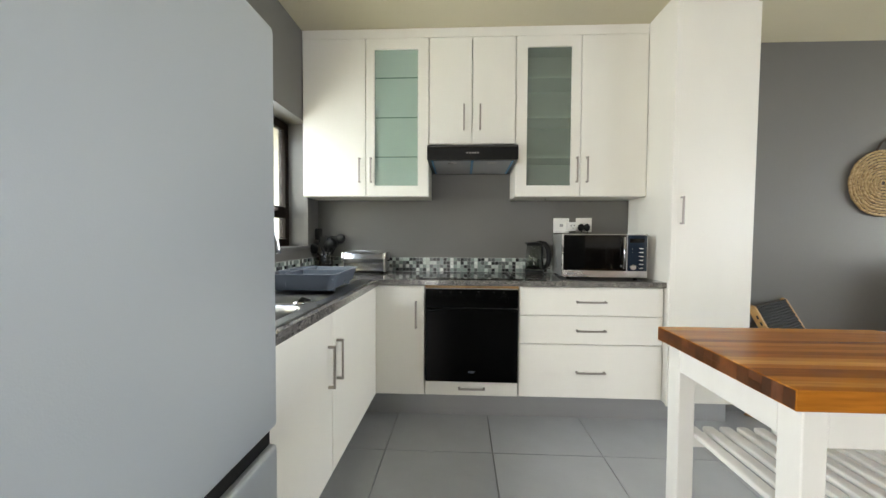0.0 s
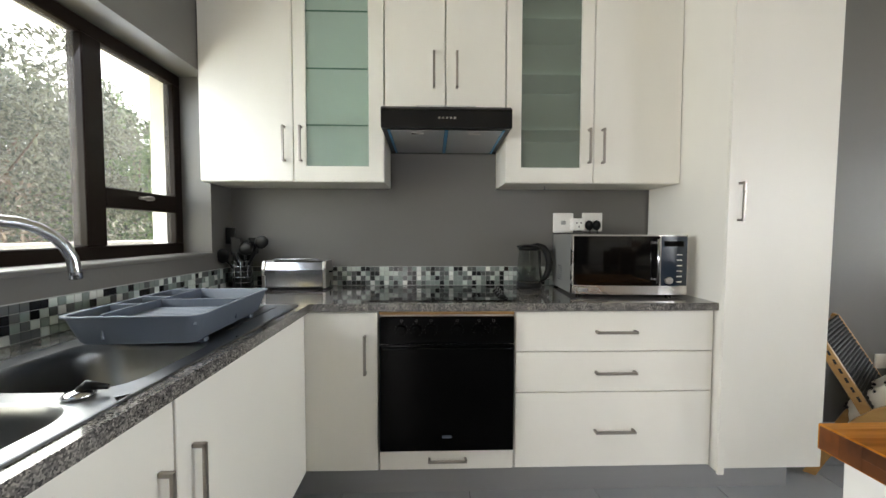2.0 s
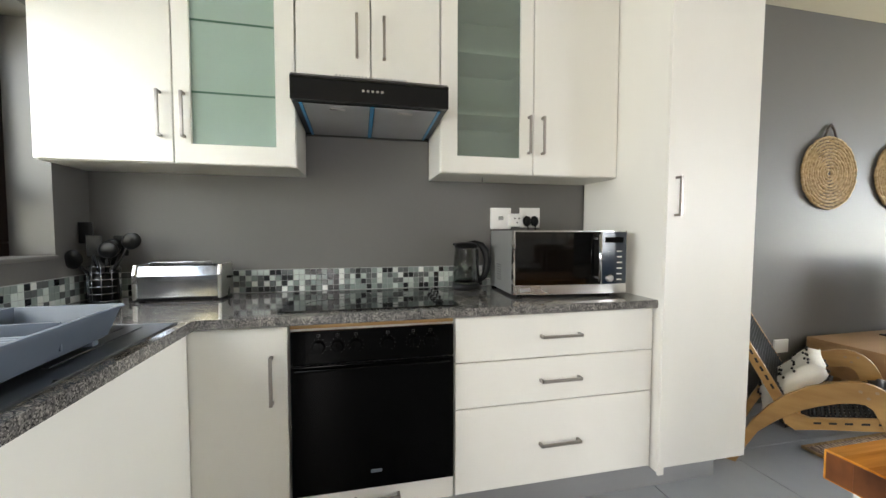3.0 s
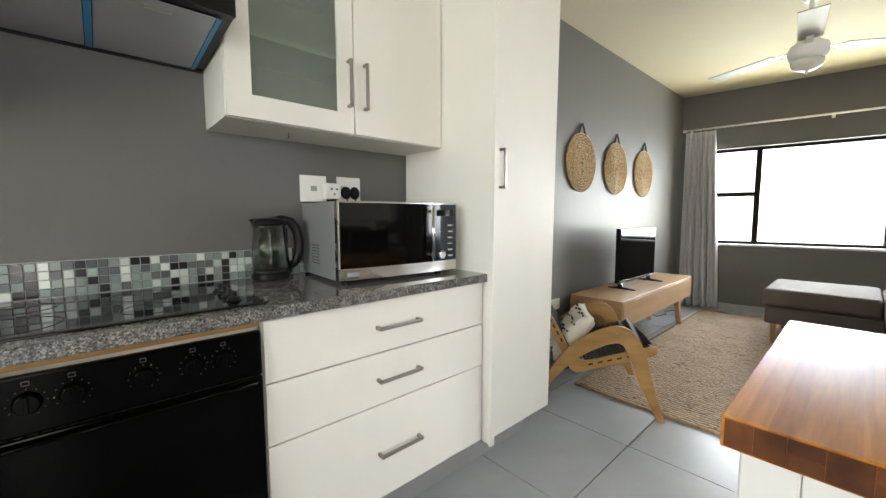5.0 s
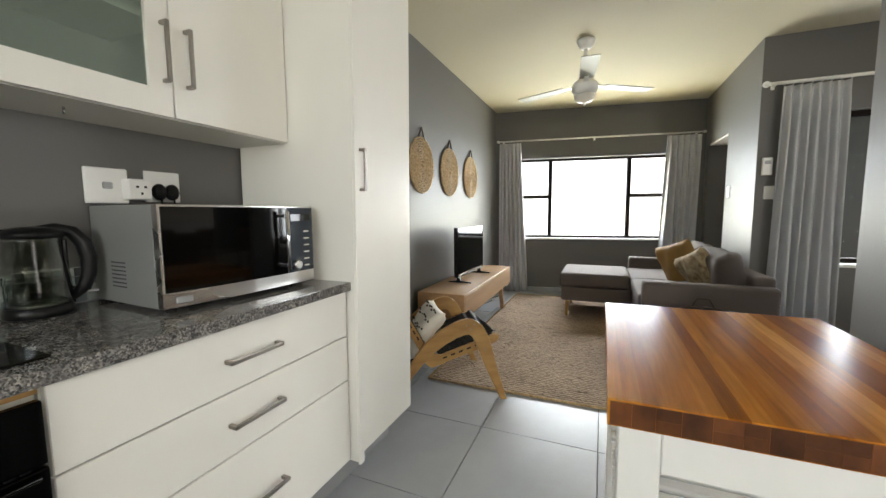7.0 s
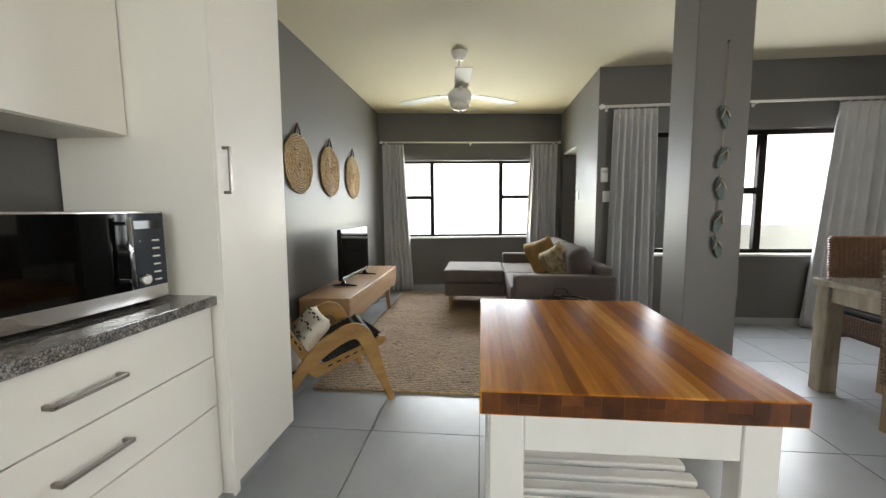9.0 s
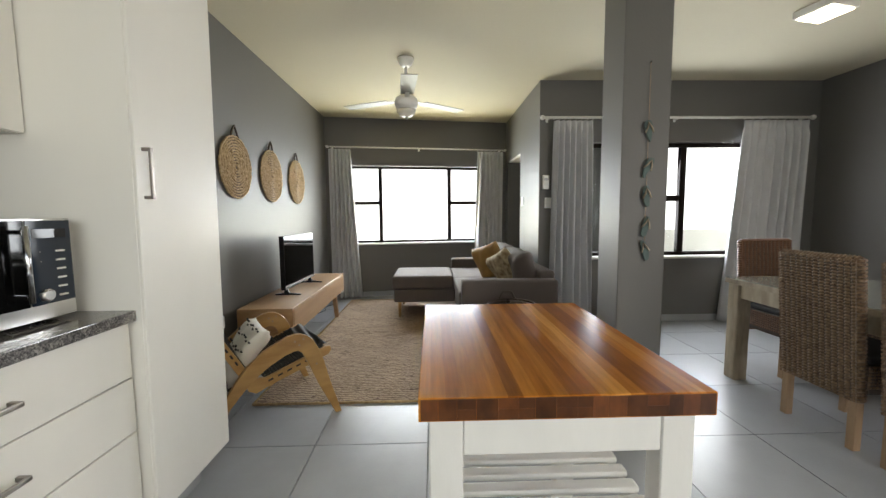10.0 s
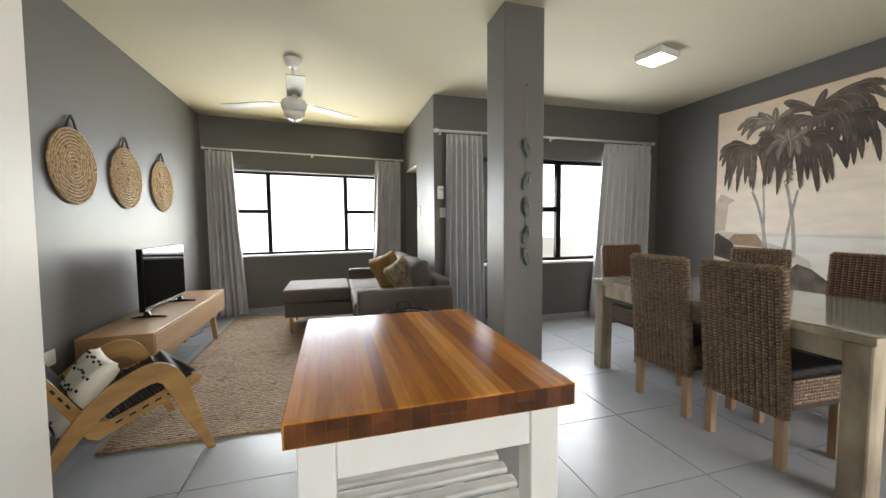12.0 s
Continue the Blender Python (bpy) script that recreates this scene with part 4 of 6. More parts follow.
def microwave():
    t = thing("microwave", (1.150, 2.948, 0.930), -4.0, "silver microwave oven with mirror black door", "microwave")
    W, D, H = 0.545, 0.38, 0.302
    part("case", boxes(((-W / 2, -D / 2 + 0.03, 0.012), (W / 2, D / 2, H)), bevel=0.004, seg=2), SILVER, t)
    part("front_frame", prism(bmesh.new(), [(-W / 2, -D / 2 + 0.03), (-W / 2, -D / 2 + 0.004), (-0.13, -D / 2 - 0.008), (0.0, -D / 2 - 0.011), (0.13, -D / 2 - 0.008), (W / 2, -D / 2 + 0.004), (W / 2, -D / 2 + 0.03)], 0.014, H, "xy", 0.002), STEEL, t)
    part("door", prism(bmesh.new(), [(-W / 2 + 0.006, -D / 2 + 0.02), (-W / 2 + 0.006, -D / 2 + 0.0), (-0.13, -D / 2 - 0.0125), (0.0, -D / 2 - 0.0155), (0.10, -D / 2 - 0.0145), (0.135, -D / 2 - 0.012), (0.135, -D / 2 + 0.02)], 0.058, H - 0.006, "xy", 0.001), BLACKGLASS, t, "mirror black door")
    part("control_panel", prism(bmesh.new(), [(0.142, -D / 2 + 0.02), (0.142, -D / 2 - 0.0115), (0.20, -D / 2 - 0.006), (W / 2 - 0.004, -D / 2 + 0.0), (W / 2 - 0.004, -D / 2 + 0.02)], 0.058, H - 0.006, "xy", 0.001), PANELBLUE, t, "dark blue control panel")
    part("handle", tube(bmesh.new(), [(0.112, -D / 2 - 0.045, 0.075), (0.112, -D / 2 - 0.045, H - 0.02)], 0.007, 12), CHROME, t)
    for z in (0.085, H - 0.042):
        part("handle_post", boxes(((0.106, -D / 2 - 0.042, z), (0.118, -D / 2 - 0.01, z + 0.012)), bevel=0.002), CHROME, t)
    k = part("dial", lathe(bmesh.new(), [(0.018, 0), (0.018, 0.014), (0.014, 0.018)], 20), STEEL, t)
    k.matrix_basis = pose(0.178, -D / 2 - 0.005, 0.085, 90)
    part("display", boxes(((0.155, -D / 2 - 0.011, H - 0.055), (0.245, -D / 2 - 0.004, H - 0.03))), BLACKGLASS, t)
    for i in range(6):
        for x in (0.152, 0.218):
            if x > 0.2 or i > 3:
                part("button", boxes(((x, -D / 2 - 0.0085, 0.075 + i * 0.026), (x + 0.024, -D / 2 - 0.001, 0.080 + i * 0.026)), bevel=0.001), WHITEPL, t)
    part("side_vents", boxes(*[((-W / 2 - 0.0006, 0.0 + i * 0.014, 0.06 + j * 0.012), (-W / 2 + 0.001, 0.009 + i * 0.014, 0.064 + j * 0.012)) for i in range(6) for j in range(7)]), BLACK, t, "rows of dark vent slots")
    part("badge", boxes(((-W / 2 + 0.03, -D / 2 - 0.0045, 0.026), (-W / 2 + 0.075, -D / 2 + 0.002, 0.044)), bevel=0.002), KICK, t)
    for x in (-0.22, 0.22):
        for y in (-0.12, 0.15):
            part("foot", lathe(bmesh.new(), [(0.014, 0), (0.014, 0.013)], 10, (x, y, 0)), BLACK, t)


microwave()

t = thing("socket", (0.961, 3.2, 1.30), 0, "white wall socket with round emblem above the worktop", "wall socket")
part("plate", boxes(((-0.060, -0.012, -0.058), (0.060, -0.001, 0.058)), bevel=0.004, seg=2), WHITEPL, t)
part("emblem", boxes(((-0.014, -0.0135, -0.01), (0.014, -0.012, 0.012)), bevel=0.003), KICK, t)
t = thing("socket", (1.134, 3.2, 1.305), 0, "white wall socket with two black plugs", "wall socket")
part("plate", boxes(((-0.060, -0.012, -0.055), (0.060, -0.001, 0.055)), bevel=0.004, seg=2), WHITEPL, t)
t = thing("socket", (2.975, 3.2, 0.455), 0, "white wall socket low on the wall behind the armchair", "wall socket")
part("plate", boxes(((-0.060, -0.012, -0.045), (0.060, -0.001, 0.045)), bevel=0.004, seg=2), WHITEPL, t)
t = thing("adapter", (1.040, 3.188, 1.29), 0, "white plug adapter in the wall socket", "plug adapter")
part("body", boxes(((-0.04, -0.045, -0.035), (0.03, 0, 0.035)), bevel=0.006, seg=2), WHITEPL, t)
part("pin_holes", boxes(((-0.02, -0.047, 0.005), (-0.012, -0.044, 0.012)), ((0.005, -0.047, 0.005), (0.013, -0.044, 0.012)), ((-0.006, -0.047, -0.018), (0.0, -0.044, -0.01))), BLACK, t)
for x in (1.106, 1.150):
    t = thing("plug", (x, 3.188, 1.285), 0, "black power plug in the wall socket", "plug", "power plugs")
    o = bmesh.new()
    bmesh.ops.create_uvsphere(o, u_segments=14, v_segments=8, radius=1, matrix=pose(0, -0.022, 0) @ Matrix.Diagonal((0.024, 0.022, 0.030, 1)))
    part("body", o, BLACK, t)
    part("cord", tube(bmesh.new(), [(0, -0.03, -0.02), (0.004, -0.035, -0.07), (0.01, -0.02, -0.2), (0.02, -0.004, -0.345)], 0.0035, 6), BLACK, t)


# ---- island ----
def island():
    t = thing("kitchen_island", (1.335, 1.3645, 0), 0, "white painted island trolley with thick wooden top", "kitchen island")
    hx, hy = 0.395, 0.3035
    part("top", boxes(((-hx, -hy, 0.820), (hx, hy, 0.870)), bevel=0.0015), BUTCHER, t, "oiled butcher block top")
    rnd = random.Random(4)
    y = -hy + 0.004
    while y < hy - 0.01:
        y2 = min(y + rnd.uniform(0.028, 0.046), hy - 0.004)
        for z0, z1 in (((0.823, 0.867),) if rnd.random() < 0.6 else ((0.823, 0.8445), (0.845, 0.867))):
            part("stave_end", boxes(((-hx - 0.0008, y, z0), (-hx + 0.002, y2 - 0.0005, z1))), ENDGRAIN, t, "dark end grain block")
        y = y2
    bx, by = 0.363, 0.2835
    for sx in (-1, 1):
        for sy in (-1, 1):
            a, b = sorted((sx * bx, sx * (bx - 0.058)))
            c, d = sorted((sy * by, sy * (by - 0.072)))
            part("leg", boxes(((a, c, 0), (b, d, 0.8195)), bevel=0.003), WHITEPAINT, t)
    for s in (-1, 1):
        a, b = sorted((s * (bx - 0.002), s * (bx - 0.024)))
        part("apron", boxes(((a, -by + 0.073, 0.726), (b, by - 0.073, 0.8185)), bevel=0.002), WHITEPAINT, t)
        a, b = sorted((s * (by - 0.002), s * (by - 0.024)))
        part("apron", boxes(((-bx + 0.059, a, 0.726), (bx - 0.059, b, 0.8185)), bevel=0.002), WHITEPAINT, t)
    for z in (0.48,):
        for s in (-1, 1):
            a, b = sorted((s * (by - 0.01), s * (by - 0.032)))
            part("rail", boxes(((-bx + 0.059, a, z - 0.05), (bx - 0.059, b, z)), bevel=0.002), WHITEPAINT, t)
        n = 10
        for i in range(n):
            x = -bx + 0.082 + (2 * bx - 0.164) * i / (n - 1)
            part("slat", boxes(((x - 0.0195, -by + 0.006, z + 0.001), (x + 0.0195, by - 0.006, z + 0.021)), bevel=0.008, seg=2), WHITEPAINT, t)


island()

# ---- living room ----
def basket_disc(x):
    t = thing("woven_wall_disc", (x, YN, 1.625), 0, "round coiled sea grass disc hung on grey wall", "wall decoration", "coiled discs")
    r, coil = 0.250, 0.0215
    bm = bmesh.new()
    for k in range(12):
        rr = r - coil * (k + 0.5)
        if rr < 0.006:
            break
        n = max(12, int(rr * 240))
        pts = []
        for i in range(n + 1):
            a = math.tau * i / n
            q = rr + 0.0012 * math.sin(i * 2.1 + k)
            pts.append((q * math.cos(a + k * 1.7), -0.014 - 0.002 * math.sin(i * 1.3 + k), q * math.sin(a + k * 1.7)))
        tube(bm, pts, [coil * 0.47 * (1.0 if i % 2 else 0.78 + 0.1 * math.sin(i * 0.9 + k)) for i in range(n + 1)], 6)
    part("coil", bm, JUTE, t, "coiled golden sea grass")
    part("backing", prism(bmesh.new(), [(0.235 * math.cos(math.tau * k / 36), 0.235 * math.sin(math.tau * k / 36)) for k in range(36)], -0.012, -0.004), LEATHER, t)
    part("strap", tube(bmesh.new(), [(-0.06, -0.012, 0.228), (-0.03, -0.014, 0.29), (0.0, -0.014, 0.325), (0.03, -0.014, 0.29), (0.06, -0.012, 0.228)], 0.008, 6), LEATHER, t, "dark strap hanger")


for x in (3.325, 4.0, 4.685):
    basket_disc(x)

t = thing("tv_stand", (4.045, 2.950, 0), 1, "low pale oak television stand on slanted legs", "tv stand")
part("body", boxes(((-0.915, -0.212, 0.310), (0.915, 0.212, 0.525)), bevel=0.003), OAK, t)
part("front_panel", boxes(((-0.897, -0.216, 0.328), (0.897, -0.2125, 0.507)), bevel=0.001), OAK, t)
for sx in (-1, 1):
    for sy in (-1, 1):
        part("leg", prism(bmesh.new(), [(sx * 0.63, 0.31), (sx * 0.70, 0.31), (sx * 0.79, 0), (sx * 0.755, 0)], sy * 0.15 - 0.022, sy * 0.15 + 0.022, "xz", 0.003), OAK, t)


def television():
    t = thing("television", (3.99, 2.955, 0.525), 0, "black flat television standing on the oak stand", "television")
    part("case", boxes(((-0.41, -0.012, 0.055), (0.41, 0.028, 0.535)), bevel=0.004), BLACK, t)
    part("screen", boxes(((-0.402, -0.015, 0.070), (0.402, -0.0125, 0.529))), BLACKGLASS, t, "dark mirror-like screen")
    for x in (-0.33, 0.33):
        part("foot", prism(bmesh.new(), [(-0.12, 0), (-0.12, 0.008), (-0.015, 0.02), (0.0, 0.058), (0.02, 0.058), (0.03, 0.02), (0.11, 0.008), (0.11, 0)], x - 0.012, x + 0.012, "yz"), BLACK, t)


television()
t = thing("bag", (2.93, 3.04, 0), 10, "dark fabric bag on the floor beside the stand", "bag")
part("body", pillow(bmesh.new(), 0.30, 0.40, 0.20, m=pose(0, 0, 0.20)), BLACKCORD, t)

# rug
bm = bmesh.new()
n, m_ = 90, 60
vs = [[bm.verts.new((3.1 * i / n + 0.006 * math.sin(j * 1.3) * (i in (0, n)), 2.1 * j / m_ - 2.1 + 0.006 * math.sin(i * 1.7) * (j in (0, m_)), 0.010 + 0.003 * noise.noise((i * 0.7, j * 0.7, 0)))) for j in range(m_ + 1)] for i in range(n + 1)]
for i in range(n):
    for j in range(m_):
        bm.faces.new((vs[i][j], vs[i + 1][j], vs[i + 1][j + 1], vs[i][j + 1])).smooth = True
r = bmesh.ops.extrude_face_region(bm, geom=bm.faces[:])
for v in [e for e in r["geom"] if isinstance(e, bmesh.types.BMVert)]:
    v.co.z = 0.001
bmesh.ops.recalc_face_normals(bm, faces=bm.faces)
rug = thing("rug", (2.64, 2.82, 0), 0, "brown braided jute rug on the grey floor", "rug")
part("weave", bm, RUG, rug)
part("bound_edge", tube(bmesh.new(), [(0, 0, 0.008), (3.1, 0, 0.008), (3.1, -2.1, 0.008), (0, -2.1, 0.008), (0, 0, 0.008)], 0.009, 6), JUTE, rug, "thicker brown bound edge")


def cushion(name, at, rx, ry, rz, size, material, label):
    t = thing(name, (0, 0, 0), 0, label, "cushion")
    t.matrix_world = pose(*at, rx, ry, rz)
    part("cover", pillow(bmesh.new(), size, size, 0.15), material, t)
    return t


def rounded_box(lo, hi, b, seg=4):
    bm = boxes((lo, hi), bevel=b, seg=seg)
    for f in bm.faces:
        f.smooth = True
    return bm


def sofa():
    t = thing("sofa", (3.66, 0.47, 0), 0, "taupe corner sofa with chaise and pale wooden legs", "sofa")
    L = 1.98
    part("base", rounded_box((0.02, 0.03, 0.20), (L - 0.02, 0.90, 0.355), 0.02), SOFA, t)
    part("backrest", rounded_box((0.10, 0.0, 0.21), (L - 0.10, 0.16, 0.70), 0.04), SOFA, t)
    for a, b in ((0.0, 0.14), (L - 0.14, L)):
        part("armrest", rounded_box((a, 0.0, 0.19), (b, 0.90, 0.632), 0.035), SOFA, t, "straight padded armrest")
    part("seat_cushion", rounded_box((0.145, 0.15, 0.360), (0.99, 0.92, 0.505), 0.035), SOFA, t)
    part("seat_cushion", rounded_box((0.995, 0.15, 0.360), (L - 0.145, 0.92, 0.505), 0.035), SOFA, t)
    part("chaise_base", rounded_box((1.04, 0.905, 0.20), (L - 0.15, 1.63, 0.355), 0.02), SOFA, t)
    part("chaise_cushion", rounded_box((1.03, 0.925, 0.360), (L - 0.14, 1.65, 0.515), 0.035), SOFA, t)
    for x in (0.57, 1.41):
        p = part("back_cushion", pillow(bmesh.new(), 0.84, 0.42, 0.24, 18), SOFA, t, "plump creased back cushion")
        p.matrix_basis = pose(x, 0.24, 0.665, -16)
    for x, y in ((0.07, 0.08), (0.07, 0.83), (L - 0.07, 0.08), (1.11, 1.57), (L - 0.22, 1.57)):
        part("leg", lathe(bmesh.new(), [(0.014, 0), (0.024, 0.20)], 12, (x, y, 0)), PLY, t, "tapered pale wooden leg")


sofa()
cushion("cushion", (4.60, 0.97, 0.695), -14, 18, 40, 0.41, MUSTARD, "plain mustard velvet cushion on the sofa")
cushion("cushion", (4.26, 0.86, 0.665), -26, 24, 26, 0.38, IKAT, "mustard and cream patterned cushion on the sofa")


def wicker_basket():
    t = thing("log_basket", (3.33, 0.98, 0.012), 0, "dark round wicker basket beside the sofa arm", "basket")
    bm = bmesh.new()
    for k in range(22):
        z = 0.012 + k * 0.022
        r = 0.15 + 0.05 * k / 22
        tube(bm, [((r + 0.004 * math.sin(i * math.pi + k * math.pi)) * math.cos(math.tau * i / 32), (r + 0.004 * math.sin(i * math.pi + k * math.pi)) * math.sin(math.tau * i / 32), z) for i in range(33)], 0.010, 5)
    part("weave", bm, LEATHER, t)
    part("base", lathe(bmesh.new(), [(0.15, 0.0), (0.155, 0.01)], 24), LEATHER, t)
    for s in (-1, 1):
        part("handle", tube(bmesh.new(), [(s * 0.19, -0.07, 0.48), (s * 0.20, -0.04, 0.54), (s * 0.20, 0.04, 0.54), (s * 0.19, 0.07, 0.48)], 0.009, 8), LEATHER, t)


wicker_basket()


def armchair():
    t = thing("armchair", (2.604, 2.742, 0), -54.8, "golden plywood lounge chair with black cord seat", "armchair")
    out = [(0.358, 0), (0.395, 0), (0.333, 0.200), (0.286, 0.380), (0.260, 0.445), (0.232, 0.495), (0.200, 0.525), (0.165, 0.542), (0.128, 0.547), (0.090, 0.541),
           (0.040, 0.522), (-0.045, 0.480), (-0.130, 0.412), (-0.190, 0.340), (-0.250, 0.245), (-0.308, 0.120), (-0.360, 0.0), (-0.310, 0.0), (-0.270, 0.100), (-0.222, 0.198),
           (-0.150, 0.280), (-0.072, 0.352), (-0.010, 0.393), (0.062, 0.430), (0.110, 0.445), (0.142, 0.447), (0.166, 0.430), (0.210, 0.335), (0.250, 0.228), (0.303, 0.115)]
    rail = [(0.352, 0.402), (0.335, 0.377), (0.198, 0.331), (0.0, 0.272), (-0.085, 0.240), (-0.122, 0.262), (-0.165, 0.355), (-0.225, 0.468), (-0.372, 0.735), (-0.352, 0.757),
            (-0.325, 0.745), (-0.178, 0.480), (-0.118, 0.368), (-0.075, 0.325), (-0.030, 0.318), (0.180, 0.382), (0.322, 0.428), (0.346, 0.424)]
    for s in (-1, 1):
        y = s * 0.325
        p = part("side_frame", prism(bmesh.new(), out, y - 0.014, y + 0.014, "xz", 0.004), PLY, t, "curved plywood arm and legs")
        for q in ((0.125, 0.505), (0.175, 0.512), (0.150, 0.480), (0.247, 0.345)):
            o = part("dowel", lathe(bmesh.new(), [(0.007, -0.0155), (0.007, 0.0155)], 10), CHAIRLEG, p)
            o.matrix_basis = pose(q[0], y, q[1], 90)
        y2 = s * 0.295
        part("seat_rail", prism(bmesh.new(), rail, y2 - 0.012, y2 + 0.012, "xz", 0.003), PLY, t, "slotted plywood seat rail")
        slots = []
        for i in range(6):
            x = -0.02 + i * 0.052
            slots.append([(x, 0.301 + 0.30 * x), (x + 0.026, 0.309 + 0.30 * x), (x + 0.026, 0.318 + 0.30 * x), (x, 0.310 + 0.30 * x)])
        for i in range(7):
            x, z = -0.175 - i * 0.022, 0.425 + i * 0.040
            slots.append([(x, z), (x + 0.009, z + 0.004), (x - 0.002, z + 0.026), (x - 0.011, z + 0.022)])
        for slot in slots:
            part("cord_wrap", prism(bmesh.new(), slot, y2 - 0.0155, y2 + 0.0155, "xz"), BLACKCORD, t)
    for (x, z) in ((0.325, 0.402), (-0.075, 0.275), (-0.345, 0.728)):
        part("crossbar", tube(bmesh.new(), [(x, -0.285, z), (x, 0.285, z)], 0.013, 10), PLY, t)

    def weave(a, b, n, bm=None):
        bm = bm or bmesh.new()
        a, b = Vector(a), Vector(b)
        for i in range(n):
            p = a.lerp(b, (i + 0.5) / n)
            pts = [(p.x, -0.28 + 0.56 * k / 28, p.z + (0.006 if (k + i) % 2 else -0.006)) for k in range(29)]
            tube(bm, pts, 0.0075, 5)
        for k in range(13):
            y = -0.27 + 0.54 * k / 12
            tube(bm, [tuple(Vector((0, y, 0)) + a), tuple(Vector((0, y, 0)) + b)], 0.005, 5)
        return bm
    part("seat", weave((0.32, 0, 0.418), (-0.04, 0, 0.310), 22), BLACKCORD, t, "woven black cord seat", "stuff")
    part("backrest", weave((-0.115, 0, 0.355), (-0.335, 0, 0.745), 24), BLACKCORD, t, "woven black cord backrest", "stuff")
    part("headrest", pillow(bmesh.new(), 0.13, 0.56, 0.030, m=pose(0.272, 0, 0.420, 0, -17, 0) @ pose(0, 0, 0, 90, 0, 0)), BLACKCORD, t, "black cloth over the seat front")
    c = tagged(new("cushion"), "white cushion with black tufted marks on armchair", "cushion")
    c.matrix_world = t.matrix_world @ pose(-0.100, -0.04, 0.425, 0, 0, 90) @ pose(0, 0, 0, 40, 0, 0)
    part("cover", pillow(bmesh.new(), 0.42, 0.36, 0.11), CREAM, c)
    rnd = random.Random(5)
    for k in range(9):
        bm = bmesh.new()
        for i in range(5):
            u, v = -0.17 + 0.0425 * k + rnd.uniform(-0.004, 0.004), -0.14 + 0.07 * i + rnd.uniform(-0.01, 0.01)
            d = 0.062 * ((1 - (u / 0.22) ** 4) * (1 - (v / 0.20) ** 4)) ** 0.35
            for s in (-1, 1):
                box(bm, (u - 0.012, s * d - 0.004, v - 0.005), (u + 0.010, s * d + 0.004, v + 0.006), 0.002)
        part("tufts", bm, BLACKCORD, c, "black tufted marks", "stuff")


armchair()


def curtain(name, m, top, bottom, h, folds, depth, label, seed=0, flare=0.0):
    """A pleated curtain: top = (x0, x1), bottom = (x0, x1) along local x; hangs from local z 0."""
    t = thing(name, (0, 0, 0), 0, label, "curtain", "curtains")
    t.matrix_world = m
    bm = bmesh.new()
    nx, nz = folds * 12, 30
    rnd = random.Random(seed)
    ph = [rnd.uniform(-1.1, 1.1) for _ in range(folds + 2)]
    am = [rnd.uniform(0.35, 1.15) for _ in range(folds + 2)]
    grid = []
    for j in range(nz + 1):
        v = j / nz
        row = []
        for i in range(nx + 1):
            u = i / nx
            k = u * folds
            a0 = am[int(k)] * (1 - k % 1) + am[int(k) + 1] * (k % 1)
            p0 = ph[int(k)] * (1 - k % 1) + ph[int(k) + 1] * (k % 1)
            x0 = top[0] + (bottom[0] - top[0]) * v
            x1 = top[1] + (bottom[1] - top[1]) * v
            w = math.sin(math.tau * k + p0 * v * 1.6)
            x = x0 + (x1 - x0) * u + 0.012 * math.sin(math.tau * k * 0.5 + v * 2) * v
            y = depth * (0.55 + 0.45 * v) * a0 * w + 0.010 * math.sin(3 * v + k) * v
            if v < 0.05:
                y *= 0.45
            row.append(bm.verts.new((x, y, -h * v)))
        grid.append(row)
    for j in range(nz):
        for i in range(nx):
            bm.faces.new((grid[j][i], grid[j][i + 1], grid[j + 1][i + 1], grid[j + 1][i])).smooth = True
    p = part("cloth", bm, CURTAIN, t, "")
    s = p.modifiers.new("thickness", "SOLIDIFY")
    s.thickness, s.offset = 0.003, 0
    for i in range(folds + 1):
        x = top[0] + (top[1] - top[0]) * i / folds
        part("ring", tube(bmesh.new(), [(x, 0.016 * math.cos(a), 0.024 + 0.016 * math.sin(a)) for a in (math.tau * k / 12 for k in range(13))], 0.002, 5), WHITEPL, t, "white curtain ring")
    return t


def rod(name, m, length, r, label):
    t = thing(name, (0, 0, 0), 0, label, "curtain rod")
    t.matrix_world = m
    part("pole", tube(bmesh.new(), [(0, 0, 0), (length, 0, 0)], r, 14), WHITEPL, t)
    for x in (0, length):
        o = bmesh.new()
        bmesh.ops.create_uvsphere(o, u_segments=16, v_segments=10, radius=r * 1.9, matrix=Matrix.Translation((x, 0, 0)))
        for f in o.faces:
            f.smooth = True
        part("finial", o, WHITEPL, t)
    for x in (0.07, length / 2, length - 0.07):
        part("bracket", boxes(((x - 0.008, 0.0, -0.012), (x + 0.008, 0.083, 0.004)), ((x - 0.014, 0.083, -0.03), (x + 0.014, 0.089, 0.02)), bevel=0.002), WHITEPL, t)


rod("curtain_rod", FAR @ pose(0.04, -0.09, 2.238), 2.69, 0.011, "thin white rod above the living room window")
curtain("curtain", FAR @ pose(0, -0.09, 2.208), (0.06, 0.37), (0.05, 0.48), 2.19, 6, 0.085, "pale grey linen curtain drawn to the wall", 1)
curtain("curtain", FAR @ pose(0, -0.09, 2.208), (2.29, 2.70), (2.22, 2.67), 2.19, 6, 0.080, "pale grey linen curtain beside the sofa", 2)
